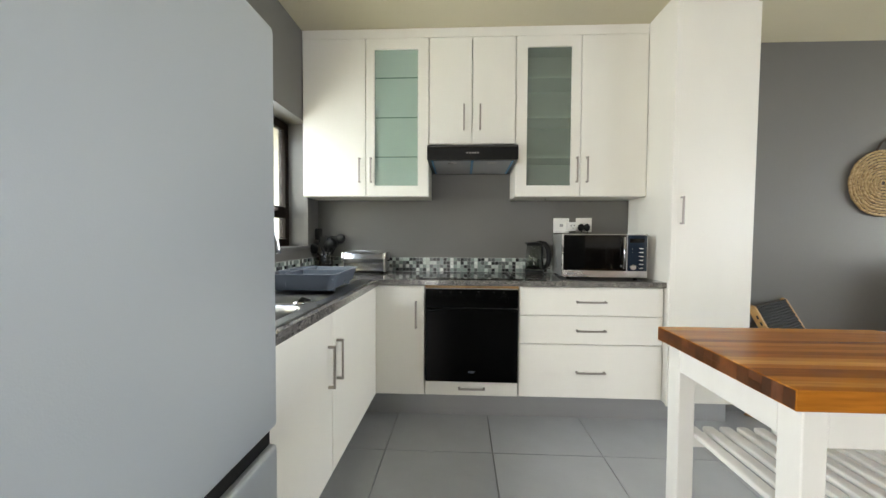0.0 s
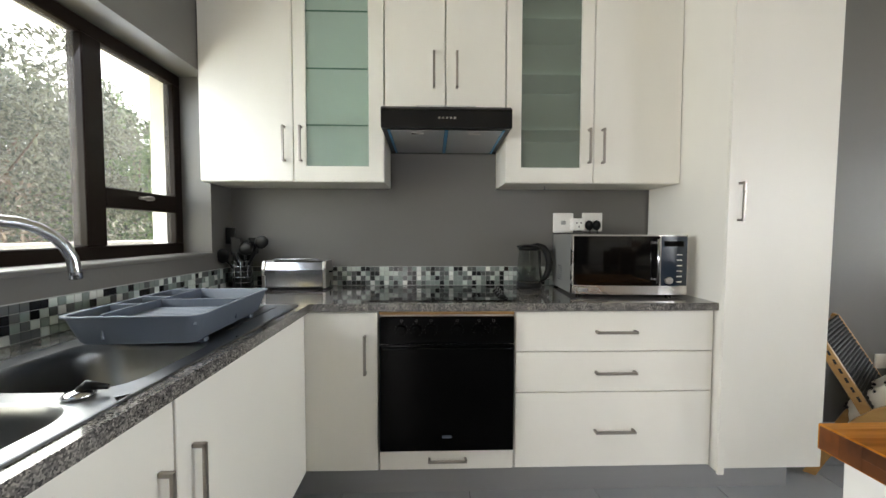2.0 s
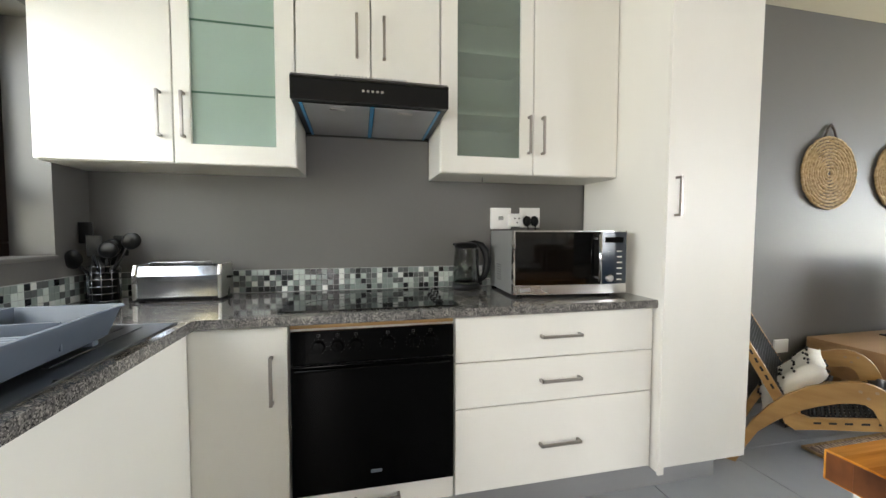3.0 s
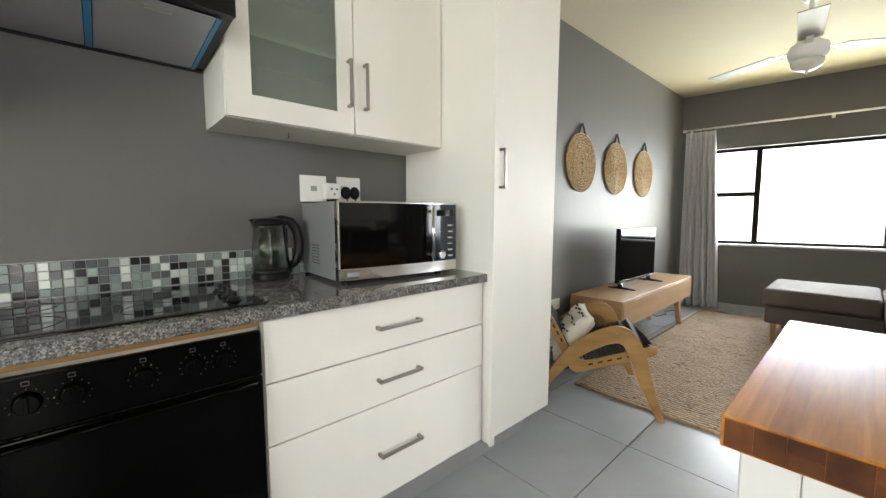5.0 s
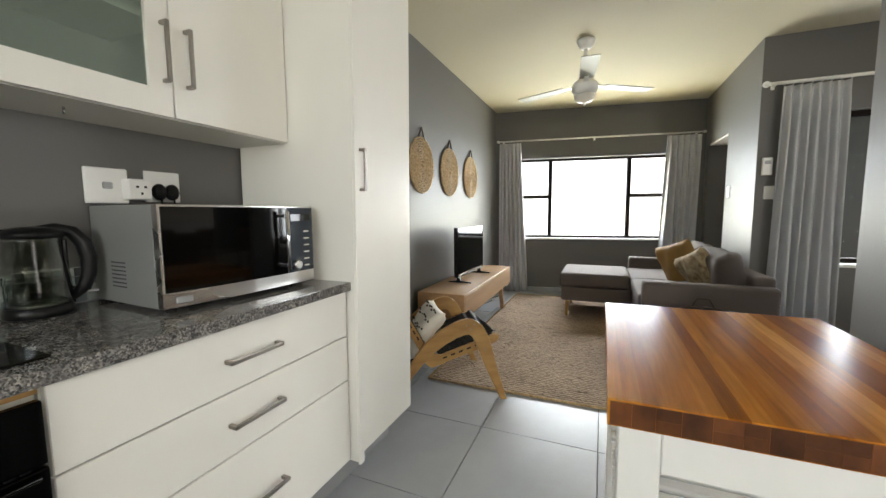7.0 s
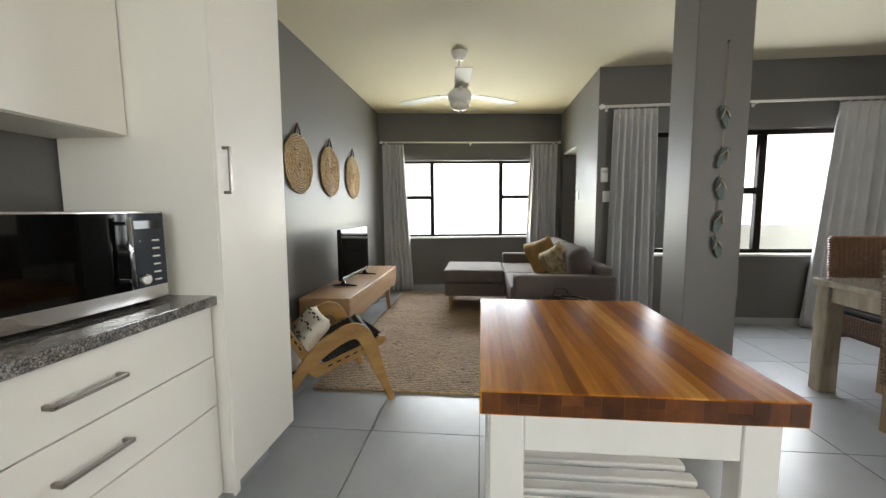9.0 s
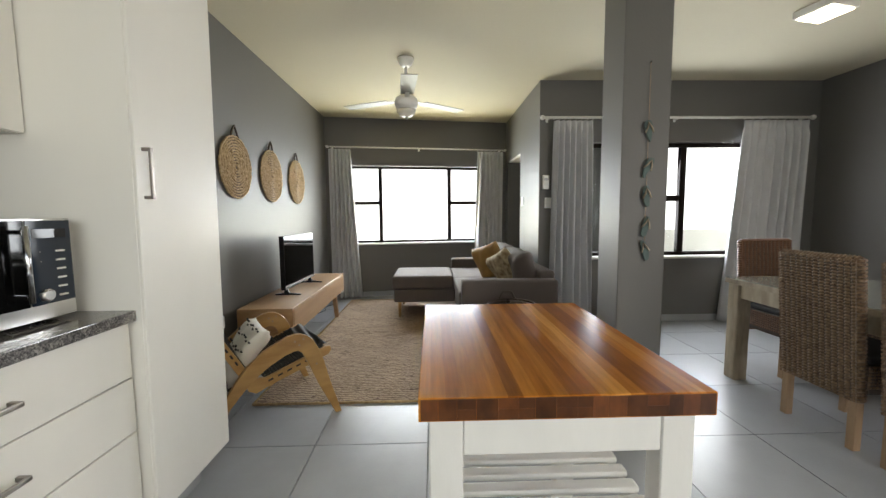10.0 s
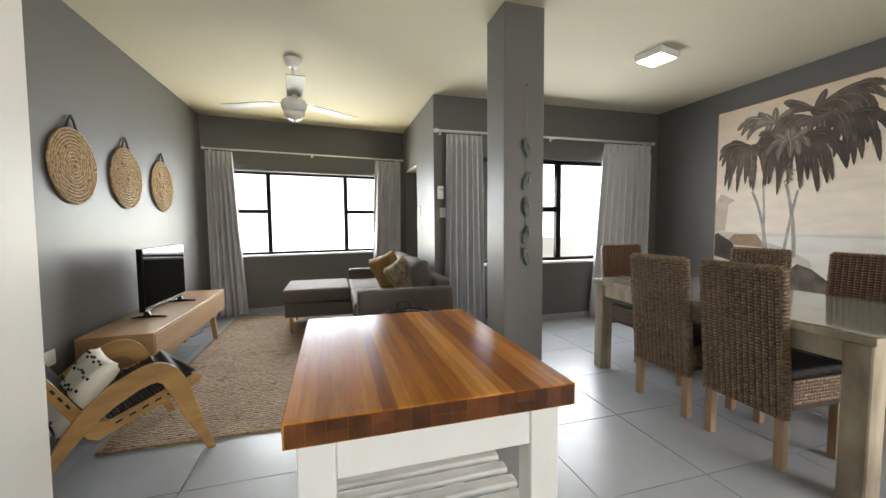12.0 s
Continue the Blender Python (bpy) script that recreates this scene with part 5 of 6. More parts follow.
# a pole on the dining window wall: local x runs to the south
DIN = pose(XE, 0.445, 0, 0, 0, -90) @ pose(0, -0.09, 0)
rod("curtain_rod", DIN @ pose(0, 0, 2.262), 2.97, 0.014, "white rod above the dining window")
curtain("curtain", DIN @ pose(0, 0, 2.232), (0.12, 0.545), (0.07, 0.585), 2.22, 7, 0.078, "pale grey linen curtain beside the column", 3)
curtain("curtain", DIN @ pose(0, 0, 2.232), (2.21, 2.93), (2.01, 2.87), 2.22, 8, 0.078, "pale grey linen curtain beside the dining table", 4)


def ceiling_fan():
    t = thing("ceiling_fan", (3.885, 1.866, CH), 0, "white three-blade ceiling fan with glass light", "ceiling fan")
    part("canopy", lathe(bmesh.new(), [(0.035, -0.075), (0.06, -0.05), (0.075, -0.012), (0.078, -0.001)], 28), WHITEPL, t)
    part("down_rod", tube(bmesh.new(), [(0, 0, -0.06), (0, 0, -0.33)], 0.014, 12), WHITEPL, t)
    part("motor", lathe(bmesh.new(), [(0.06, -0.4600), (0.100, -0.4400), (0.110, -0.4000), (0.100, -0.3600), (0.05, -0.3250)], 32), WHITEPL, t)
    part("glass", lathe(bmesh.new(), [(0.012, -0.5300), (0.05, -0.5200), (0.082, -0.4950), (0.090, -0.4610)], 28), glass_fan, t, "white glass bowl")
    part("tip", lathe(bmesh.new(), [(0.004, -0.5500), (0.012, -0.5420), (0.010, -0.5305)], 12), WHITEPL, t)
    for a in (186, 306, 66):
        b = boxes(((0.18, -0.060, -0.003), (0.66, 0.060, 0.003)), bevel=0.002)
        for v in b.verts:
            if v.co.x > 0.5:
                v.co.y *= 1.12
        p = part("blade", b, BLADE, t, "pale silver blade")
        p.matrix_basis = pose(0, 0, -0.372, 0, 0, a) @ pose(0, 0, 0, 1)
        part("blade_arm", boxes(((0.09, -0.02, -0.004), (0.24, 0.02, 0.004)), bevel=0.002), WHITEPL, p)


glass_fan = surf("white_opal_glass", (0.74, 0.72, 0.64), 0.15, var=0.04, depth=0)
ceiling_fan()

t = thing("ceiling_light", (2.955, -1.15, CH), 12, "square white ceiling light, switched on", "ceiling light")
part("frame", boxes(((-0.125, -0.125, -0.055), (0.125, 0.125, -0.001)), bevel=0.012, seg=3), WHITEPL, t)
part("diffuser", boxes(((-0.108, -0.108, -0.064), (0.108, 0.108, -0.0555)), bevel=0.004), GLOW, t, "glowing warm diffuser")

t = thing("light_switch", (5.19, 0.45, 1.405), 0, "white light switch on the grey wall", "light switch")
part("plate", boxes(((-0.037, 0.001, -0.058), (0.037, 0.011, 0.058)), bevel=0.003), WHITEPL, t)
part("rocker", boxes(((-0.012, 0.011, -0.02), (0.012, 0.015, 0.02)), bevel=0.002), WHITEPL, t)
t = thing("thermostat", (XE, 0.385, 1.585), 0, "small white control box beside the curtain", "wall control")
part("body", boxes(((-0.032, -0.042, -0.075), (-0.001, 0.030, 0.075)), bevel=0.005), WHITEPL, t)
part("display", boxes(((-0.0335, -0.028, 0.02), (-0.031, 0.016, 0.05))), KICK, t)
t = thing("light_switch", (XE, 0.35, 1.36), 0, "white light switch below the control box", "light switch")
part("plate", boxes(((-0.011, -0.037, -0.058), (-0.001, 0.037, 0.058)), bevel=0.003), WHITEPL, t)
part("rocker", boxes(((-0.015, -0.012, -0.02), (-0.011, 0.012, 0.02)), bevel=0.002), WHITEPL, t)


def sandal_mobile():
    t = thing("sandal_hanging", (2.598, 0.292, 2.15), 0, "string of faded teal wooden sandals on grey column", "wall decoration")
    part("nail", tube(bmesh.new(), [(0, 0, 0), (-0.02, 0, 0.004)], 0.003, 6), BLACK, t)
    part("string", tube(bmesh.new(), [(-0.012, 0, 0), (-0.012, 0, -1.18)], 0.0015, 5), CHAIRLEG, t)
    for i, z in enumerate((-0.41, -0.635, -0.81, -1.00, -1.15)):
        sole = [(0.027 * math.cos(math.tau * k / 24) * (0.86 + 0.22 * math.sin(math.tau * k / 24) - 0.16 * math.cos(2 * math.tau * k / 24)) + 0.004 * math.sin(math.tau * k / 12 + i), 0.066 * math.sin(math.tau * k / 24)) for k in range(24)]
        s = part("sandal", prism(bmesh.new(), sole, -0.008, 0.004, "yz", 0.002), TEAL, t, "faded teal wooden sandal")
        s.matrix_basis = pose(-0.014, 0, z, (-8, 24, -5, 14, -16)[i])
        part("strap", tube(bmesh.new(), [(-0.008, -0.026, -0.01), (-0.018, -0.012, 0.02), (-0.012, 0, 0.05), (-0.018, 0.012, 0.02), (-0.008, 0.026, -0.01)], 0.005, 6), WEATHERED, s)


sandal_mobile()


# ---- dining ----
def dining_table():
    t = thing("dining_table", (2.07, -0.990, 0), -1.5, "whitewashed pine dining table with glass top", "dining table")
    hx, hy = 0.900, 0.455
    part("tabletop", boxes(((-hx, -hy, 0.715), (hx, hy, 0.750)), bevel=0.004, seg=2), WEATHERED, t)
    part("glass_top", boxes(((-hx + 0.004, -hy + 0.004, 0.7505), (hx - 0.004, hy - 0.004, 0.757)), bevel=0.002), TABLEGLASS, t, "thin glass sheet")
    for sx in (-1, 1):
        for sy in (-1, 1):
            a, b = sorted((sx * (hx - 0.015), sx * (hx - 0.115)))
            c, d = sorted((sy * (hy - 0.015), sy * (hy - 0.115)))
            part("leg", boxes(((a, c, 0), (b, d, 0.714)), bevel=0.006), WEATHERED, t)
    for s in (-1, 1):
        a, b = sorted((s * (hy - 0.03), s * (hy - 0.055)))
        part("apron", boxes(((-hx + 0.116, a, 0.615), (hx - 0.116, b, 0.713)), bevel=0.003), WEATHERED, t)
        a, b = sorted((s * (hx - 0.03), s * (hx - 0.055)))
        part("apron", boxes(((a, -hy + 0.116, 0.615), (b, hy - 0.116, 0.713)), bevel=0.003), WEATHERED, t)


dining_table()


def woven_panel(w, h, m, nu, nv, amp=0.005, bend=0.0):
    """Over-and-under weave: rounded strands that rise and sink in turn."""
    bm = bmesh.new()
    su, sv = 4, 4
    U, V = nu * su, nv * sv
    g = []
    for j in range(V + 1):
        row = []
        for i in range(U + 1):
            u, v = i / su, j / sv
            row_no = int(min(v, nv - 1e-6))
            over = abs(math.sin(math.pi * (u + 0.5 * (row_no % 2) * 0)))
            d = amp * (2.1 * over ** 0.7 * max(0.0, math.sin(math.pi * (v % 1.0))) ** 0.8 - 0.85) if 0 < v < nv else 0
            s = v / nv
            row.append(bm.verts.new(m @ Vector((w * (i / U - 0.5), -d + bend * math.sin(math.pi * s), h * s))))
        g.append(row)
    for j in range(V):
        for i in range(U):
            bm.faces.new((g[j][i], g[j][i + 1], g[j + 1][i + 1], g[j + 1][i])).smooth = True
    return bm


def dining_chair(material, label):
    """Origin on the floor below the seat; the sitter looks along +y."""
    t = thing("dining_chair", (0, 0, 0), 0, label, "dining chair", "dining chairs")
    W, D, TH = 0.42, 0.42, 0.045
    y0 = -D / 2
    lean = pose(0, y0, 0.26, 5, 0, 0)
    # dark core pokes through the weave's valleys, as the shade between strands
    part("back_core", boxes(((-W / 2 + 0.004, 0.004, 0), (W / 2 - 0.004, TH - 0.004, 0.735)), bevel=0.01, seg=2), LEATHER, t, "dark core standing in for shade in the weave gaps").matrix_basis = lean
    p = part("backrest", woven_panel(W, 0.74, pose(0, 0, 0), 13, 44, 0.010), material, t, "tall woven backrest")
    p.matrix_basis = lean
    p = part("backrest_inner", woven_panel(W, 0.74, pose(0, 0, 0, 0, 0, 180), 13, 44, 0.010), material, t)
    p.matrix_basis = lean @ pose(0, TH, 0)
    for s in (-1, 1):
        e = bmesh.new()
        for k in range(38):
            z = (k + 0.5) * 0.74 / 38
            tube(e, [(s * (W / 2 - 0.004), -0.003, z), (s * (W / 2 + 0.006), TH / 2, z), (s * (W / 2 - 0.004), TH + 0.003, z)], 0.0095, 6)
        part("woven_edge", e, material, t).matrix_basis = lean
    e = bmesh.new()
    for k in range(20):
        x = (k + 0.5) * W / 20 - W / 2
        tube(e, [(x, -0.004, 0.73), (x, TH / 2, 0.748), (x, TH + 0.004, 0.73)], 0.0105, 6)
    part("top_edge", e, material, t).matrix_basis = lean
    part("seat", boxes(((-W / 2, y0 + 0.05, 0.30), (W / 2, D / 2, 0.455)), bevel=0.012, seg=2), LEATHER, t, "dark box seat")
    for s in (-1, 1):
        part("seat_side", woven_panel(D - 0.05, 0.12, pose(s * (W / 2 + 0.001), 0.025, 0.332, 0, 0, s * 90), 19, 7), material, t)
    part("seat_pad", rounded_box((-W / 2 + 0.01, y0 + 0.055, 0.4555), (W / 2 - 0.01, D / 2 - 0.005, 0.50), 0.018), BLACKCORD, t, "flat black seat pad")
    part("seat_front", woven_panel(W, 0.12, pose(0, D / 2 + 0.001, 0.332, 0, 0, 180), 20, 7), material, t)
    for sx in (-1, 1):
        for sy in (-1, 1):
            x, y = sx * (W / 2 - 0.024), sy * (D / 2 - 0.024)
            part("leg", boxes(((x - 0.021, y - 0.021, 0), (x + 0.021, y + 0.021, 0.331)), bevel=0.003), CHAIRLEG, t, "light brown timber leg")
    return t


c = dining_chair(WICKER, "grey-brown woven wicker dining chair at the table")
c.matrix_world = pose(2.222, -0.722, 0, 0, 0, 180)
copy_thing(c, pose(1.682, -0.712, 0, 0, 0, 178))
copy_thing(c, pose(2.44, -1.46, 0, 0, 0, 0))
r = dining_chair(WICKERRED, "red-brown woven wicker dining chair at the table")
r.matrix_world = pose(1.76, -1.45, 0, 0, 0, 0)
copy_thing(r, pose(3.075, -1.15, 0, 0, 0, 90))


def palm_painting():
    t = thing("palm_painting", (2.45, YS, 1.48), 0, "large sepia canvas of palm trees by the sea", "painting")
    hx, hz = 1.12, 0.955
    part("canvas", boxes(((-hx, 0.002, -hz), (hx, 0.028, hz)), bevel=0.002), CANVAS, t, "cream and sepia canvas")
    part("edge_strip", boxes(((-hx - 0.008, 0.001, -hz), (-hx - 0.001, 0.030, hz)), ((hx + 0.001, 0.001, -hz), (hx + 0.008, 0.030, hz)), ((-hx, 0.001, hz + 0.001), (hx, 0.030, hz + 0.008)), ((-hx, 0.001, -hz - 0.008), (hx, 0.030, -hz - 0.001))), CHAIRLEG, t, "thin brown frame")
    rnd = random.Random(11)
    layer = [0.0285]

    def face(bm, pts):
        vs = [bm.verts.new((x, layer[0], z)) for x, z in pts]
        f = bm.faces.new(vs)
        f.normal_update()
        if f.normal.y < 0:
            f.normal_flip()

    def flat(name, outline, material, lab):
        layer[0] += 0.0001
        bm = bmesh.new()
        face(bm, outline)
        part(name, bm, material, t, lab)

    def stroke(bm, a, b, c, w0, w1, ragged=0.0, n=18):
        """A brush stroke along a curve from a by way of b to c."""
        layer[0] += 0.00003
        last = None
        for i in range(n + 1):
            s = i / n
            x = (1 - s) ** 2 * a[0] + 2 * s * (1 - s) * b[0] + s * s * c[0]
            z = (1 - s) ** 2 * a[1] + 2 * s * (1 - s) * b[1] + s * s * c[1]
            dx = 2 * (1 - s) * (b[0] - a[0]) + 2 * s * (c[0] - b[0])
            dz = 2 * (1 - s) * (b[1] - a[1]) + 2 * s * (c[1] - b[1])
            ln = math.hypot(dx, dz) + 1e-6
            w = (w0 + (w1 - w0) * s) if not ragged else w0 * (0.05 + 0.95 * math.sin(math.pi * min(1, 0.06 + s * 0.94)) ** 0.6)
            r1, r2 = (1 + rnd.uniform(-ragged, ragged) for _ in (0, 1))
            clamp = lambda p: (max(-hx + 0.004, min(hx - 0.004, p[0])), max(-hz + 0.004, min(hz - 0.004, p[1])))
            cur = (clamp((x - dz / ln * w * r1, z + dx / ln * w * r1)), clamp((x + dz / ln * w * r2, z - dx / ln * w * r2)))
            if last:
                face(bm, (last[0], last[1], cur[1], cur[0]))
            last = cur

    flat("distant_palm", [(1.116, -0.05), (1.06, 0.06), (0.98, 0.02), (0.90, -0.02), (0.97, -0.06), (1.0, -0.36), (1.116, -0.36)], PAINTHAZE, "faint painted palms")
    flat("shore", [(1.116, -0.42), (1.116, -0.36), (0.95, -0.37), (0.80, -0.38), (0.62, -0.45), (0.45, -0.50), (0.2, -0.62), (0.1, -0.95), (1.116, -0.95)], PAINTSAND, "pale painted shore")
    flat("hut", [(0.96, -0.50), (0.95, -0.44), (0.90, -0.39), (0.67, -0.383), (0.62, -0.45), (0.60, -0.52)], PAINTHUT, "tan painted hut")
    flat("bush", [(1.116, -0.64), (1.116, -0.40), (1.08, -0.38), (1.00, -0.43), (0.93, -0.47), (0.855, -0.58), (0.84, -0.70)], PAINTDARK, "dark painted bush")
    flat("headland", [(0.36, -0.72), (0.297, -0.66), (0.18, -0.70), (0.05, -0.80), (-0.15, -0.93), (0.36, -0.93)], PAINTMID, "grey painted headland")
    bm = bmesh.new()
    for a, b, c, w in (((0.574, -0.55), (0.62, -0.15), (0.73, 0.06), 0.016), ((0.60, -0.55), (0.60, -0.10), (0.63, 0.16), 0.012), ((0.33, -0.60), (0.33, -0.25), (0.42, 0.11), 0.018), ((0.415, -0.55), (0.37, -0.20), (0.32, 0.04), 0.014)):
        stroke(bm, a, b, c, w, w * 0.75)
    part("trunk", bm, PAINTTRUNK, t, "pale grey painted trunks", "stuff")
    crowns = (
        ((0.221, 0.754), PAINTMID, ((0.143, 0.916), (-0.249, 0.713), (-0.207, 0.615), (-0.235, 0.218), (0.45, 0.86), (0.50, 0.70), (-0.126, 0.254), (-0.05, 0.50))),
        ((0.547, 0.708), PAINTPALE, ((0.903, 0.721), (0.80, 0.60), (0.70, 0.86), (0.40, 0.80), (0.86, 0.66), (0.62, 0.50))),
        ((0.02, 0.60), PAINTDARK, ((-0.277, 0.45), (-0.235, 0.218), (-0.126, 0.254), (-0.031, 0.19), (-0.22, 0.36), (0.25, 0.74), (0.06, 0.30), (-0.25, 0.55), (0.15, 0.42))),
        ((0.20, 0.66), PAINTMID, ((0.60, 0.50), (0.54, 0.60), (0.46, 0.52), (0.36, 0.56), (0.26, 0.46), (0.12, 0.42), (0.02, 0.50), (-0.08, 0.40))),
        ((0.52, 0.60), PAINTMID, ((0.70, 0.44), (0.66, 0.52), (0.44, 0.44), (0.30, 0.50))),
        ((0.748, 0.504), PAINTMID, ((1.085, 0.521), (1.06, 0.36), (1.019, 0.138), (0.885, 0.061), (0.60, 0.10), (0.98, 0.60), (0.56, 0.30), (0.72, 0.06), (0.80, 0.14), (1.09, 0.43), (0.56, 0.55))),
        ((0.383, 0.469), PAINTDARK, ((0.166, 0.005), (0.06, 0.10), (-0.031, 0.19), (0.492, 0.007), (0.62, 0.10), (0.30, 0.04), (0.68, 0.42), (0.64, 0.56), (0.08, 0.52), (0.40, 0.10), (0.02, 0.36), (0.55, 0.22))),
        ((0.40, 0.50), PAINTPALE, ((0.60, 0.42), (0.24, 0.42), (0.54, 0.60), (0.26, 0.60), (0.32, 0.36), (0.50, 0.34))),
    )
    for c, mt, tips in crowns:
        for tip in list(tips) + [(0.5 * (p[0] + q[0]) + rnd.uniform(-0.03, 0.03), 0.5 * (p[1] + q[1]) + rnd.uniform(-0.02, 0.16)) for p, q in zip(tips, tips[1:])]:
            bm = bmesh.new()
            dx, dz = tip[0] - c[0], tip[1] - c[1]
            d = math.hypot(dx, dz)
            ctrl = (c[0] + dx * 0.78, c[1] + dz * 0.15 + 0.40 * d)
            w = 0.027 + 0.013 * min(1, d / 0.5)
            stroke(bm, c, ctrl, tip, w, w * 0.35, 0.14, 40)
            f = part("frond", bm, mt, t, "brown painted palm frond")
            bm = bmesh.new()
            up = w * 0.45
            stroke(bm, (c[0], c[1] + up), (ctrl[0], ctrl[1] + up), (c[0] + dx * 0.9, c[1] + dz * 0.86 + up), w * 0.12, 0, 0.5, 26)
            part("highlight", bm, {PAINTDARK: PAINTMID, PAINTMID: PAINTPALE, PAINTPALE: PAINTTRUNK}[mt], f, "paler brush stroke")
    for c in ((0.735, 0.27), (0.395, 0.20)):
        bm = bmesh.new()
        for _ in range(26):
            layer[0] += 0.00001
            x, z = c[0] + rnd.gauss(0, 0.018), c[1] + rnd.gauss(0, 0.055)
            face(bm, [(x + 0.009 * math.cos(a), z + 0.009 * math.sin(a)) for a in (math.tau * k / 7 for k in range(7))])
        part("fruit", bm, PAINTPALE, t, "", "stuff")


def canvas_material():
    m, nt, bs = nodes_of("sepia_sky_and_sea_canvas")
    v = coords(nt)
    sp = nt.nodes.new("ShaderNodeSeparateXYZ")
    nt.links.new(v, sp.inputs[0])
    z = remap(nt, sp.outputs[2], 0, 1)
    z.node.inputs["From Min"].default_value, z.node.inputs["From Max"].default_value = -0.95, 0.95
    base = ramp(nt, z, [(0.0, (0.72, 0.68, 0.62)), (0.285, (0.80, 0.77, 0.72)), (0.292, (0.66, 0.62, 0.57)), (0.31, (0.86, 0.77, 0.67)), (0.65, (0.85, 0.74, 0.61)), (1.0, (0.70, 0.56, 0.43))])
    br = ramp(nt, noise_tex(nt, coords(nt, (1, 1, 4)), 3, 5), [(0.3, (0.90, 0.89, 0.87)), (0.7, (1.05, 1.04, 1.03))])
    nt.links.new(blend(nt, 1.0, base, br, "MULTIPLY"), bs.inputs["Base Color"])
    bs.inputs["Roughness"].default_value = 0.8
    bump(nt, bs, noise_tex(nt, v, 700, 2), 0.0004)
    return m


CANVAS = canvas_material()
PAINTDARK = surf("dark_sepia_paint", (0.060, 0.044, 0.032), 0.8, var=0.3, scale=6, fine=60, col2=(0.115, 0.088, 0.066))
PAINTMID = surf("mid_sepia_paint", (0.085, 0.062, 0.045), 0.8, var=0.3, scale=8, fine=60, col2=(0.18, 0.145, 0.115))
PAINTPALE = surf("pale_sepia_paint", (0.17, 0.135, 0.10), 0.8, var=0.3, scale=9, fine=60, col2=(0.27, 0.225, 0.18))
PAINTTRUNK = surf("grey_trunk_paint", (0.34, 0.31, 0.27), 0.8, var=0.25, scale=14, fine=60, col2=(0.48, 0.45, 0.41))
PAINTHAZE = surf("faint_tan_paint", (0.60, 0.50, 0.40), 0.8, var=0.12, scale=14, fine=60)
PAINTSAND = surf("pale_sand_paint", (0.62, 0.56, 0.48), 0.8, var=0.12, scale=5, fine=60)
PAINTHUT = surf("tan_hut_paint", (0.33, 0.22, 0.14), 0.8, var=0.2, scale=12, fine=60)
palm_painting()

t = thing("power_cable", (4.9, 3.15, 0.0), 0, "black power cable lying beside the television stand", "cable")
part("cord", tube(bmesh.new(), [(0.0, 0.04, 0.30), (0.02, 0.03, 0.06), (0.10, -0.05, 0.004), (0.28, -0.10, 0.004), (0.42, -0.04, 0.004), (0.62, -0.12, 0.004), (0.80, -0.10, 0.004)], 0.004, 6), BLACK, t)
t = thing("hook", (0.80, 3.03, 1.494), 0, "tiny metal hook under the wall cabinet", "hook")
part("pin", tube(bmesh.new(), [(0, 0, 0), (0, 0, -0.018)], 0.003, 8), CHROME, t)

# ---- outdoors ----
HAZE, nt_, bs_ = nodes_of("bright_haze")
bs_.inputs["Base Color"].default_value = (0.5, 0.5, 0.5, 1)
bs_.inputs["Emission Color"].default_value = (1.0, 1.0, 0.99, 1)
bs_.inputs["Emission Strength"].default_value = 1.3

HAZEWEST = HAZE.copy()
HAZEWEST.name = "bright_western_haze"
HAZEWEST.node_tree.nodes["Principled BSDF"].inputs["Emission Strength"].default_value = 2.4


def ground():
    bm = bmesh.new()
    n = 60
    def hgt(x, y):
        d = max(0.0, -x - 2.6)
        return -0.16 + min(2.4, 0.62 * d) * (1 if x < -2.6 else 0) + (0.15 * noise.noise((x * 0.6, y * 0.6, 1)) if x < -2.8 else 0)
    xs = [-1500, -200, -40, -14] + [-12 + i * 0.3 for i in range(34)] + [-1.6, 0, 7, 20, 60, 200, 1500]
    ys = [-1500, -200, -40, -12] + [-8 + j * 0.5 for j in range(40)] + [14, 40, 200, 1500]
    g = [[bm.verts.new((x, y, hgt(x, y))) for y in ys] for x in xs]
    for i in range(len(xs) - 1):
        for j in range(len(ys) - 1):
            bm.faces.new((g[i][j], g[i + 1][j], g[i + 1][j + 1], g[i][j + 1])).smooth = True
    for v in bm.verts:
        if v.co.x > 9:
            v.co.z = -7
    solid("ground", bm, SOIL, "garden slope of soil and low grass")


ground()
solid("garden_wall", boxes(((-2.62, -4, -0.2), (-2.45, 9, 1.10)), ((-2.72, -4, 1.10), (-2.41, 9, 1.165)), bevel=0.006), ROADWHITE, "low white rendered garden wall", category="garden wall")


def leaves(bm, centre, radius, count, size, rnd, squash=(1, 1, 1), shell=0.55):
    for _ in range(count):
        d = Vector((rnd.gauss(0, 1), rnd.gauss(0, 1), rnd.gauss(0, 1))).normalized()
        rr = radius * (shell + (1 - shell) * rnd.random()) * (1 + 0.25 * noise.noise(d * 2.3 + Vector(centre)))
        p = Vector(centre) + Vector((d.x * squash[0], d.y * squash[1], d.z * squash[2])) * rr
        m = Matrix.Translation(p) @ Euler((rnd.uniform(-1.2, 1.2), rnd.uniform(-1.2, 1.2), rnd.uniform(0, 6.3))).to_matrix().to_4x4()
        s = size * rnd.uniform(0.6, 1.4)
        q = [bm.verts.new(m @ Vector(c)) for c in ((-s, 0, 0), (0, -s * 0.42, s * 0.12), (s, 0, 0), (0, s * 0.42, s * 0.12))]
        bm.faces.new(q)


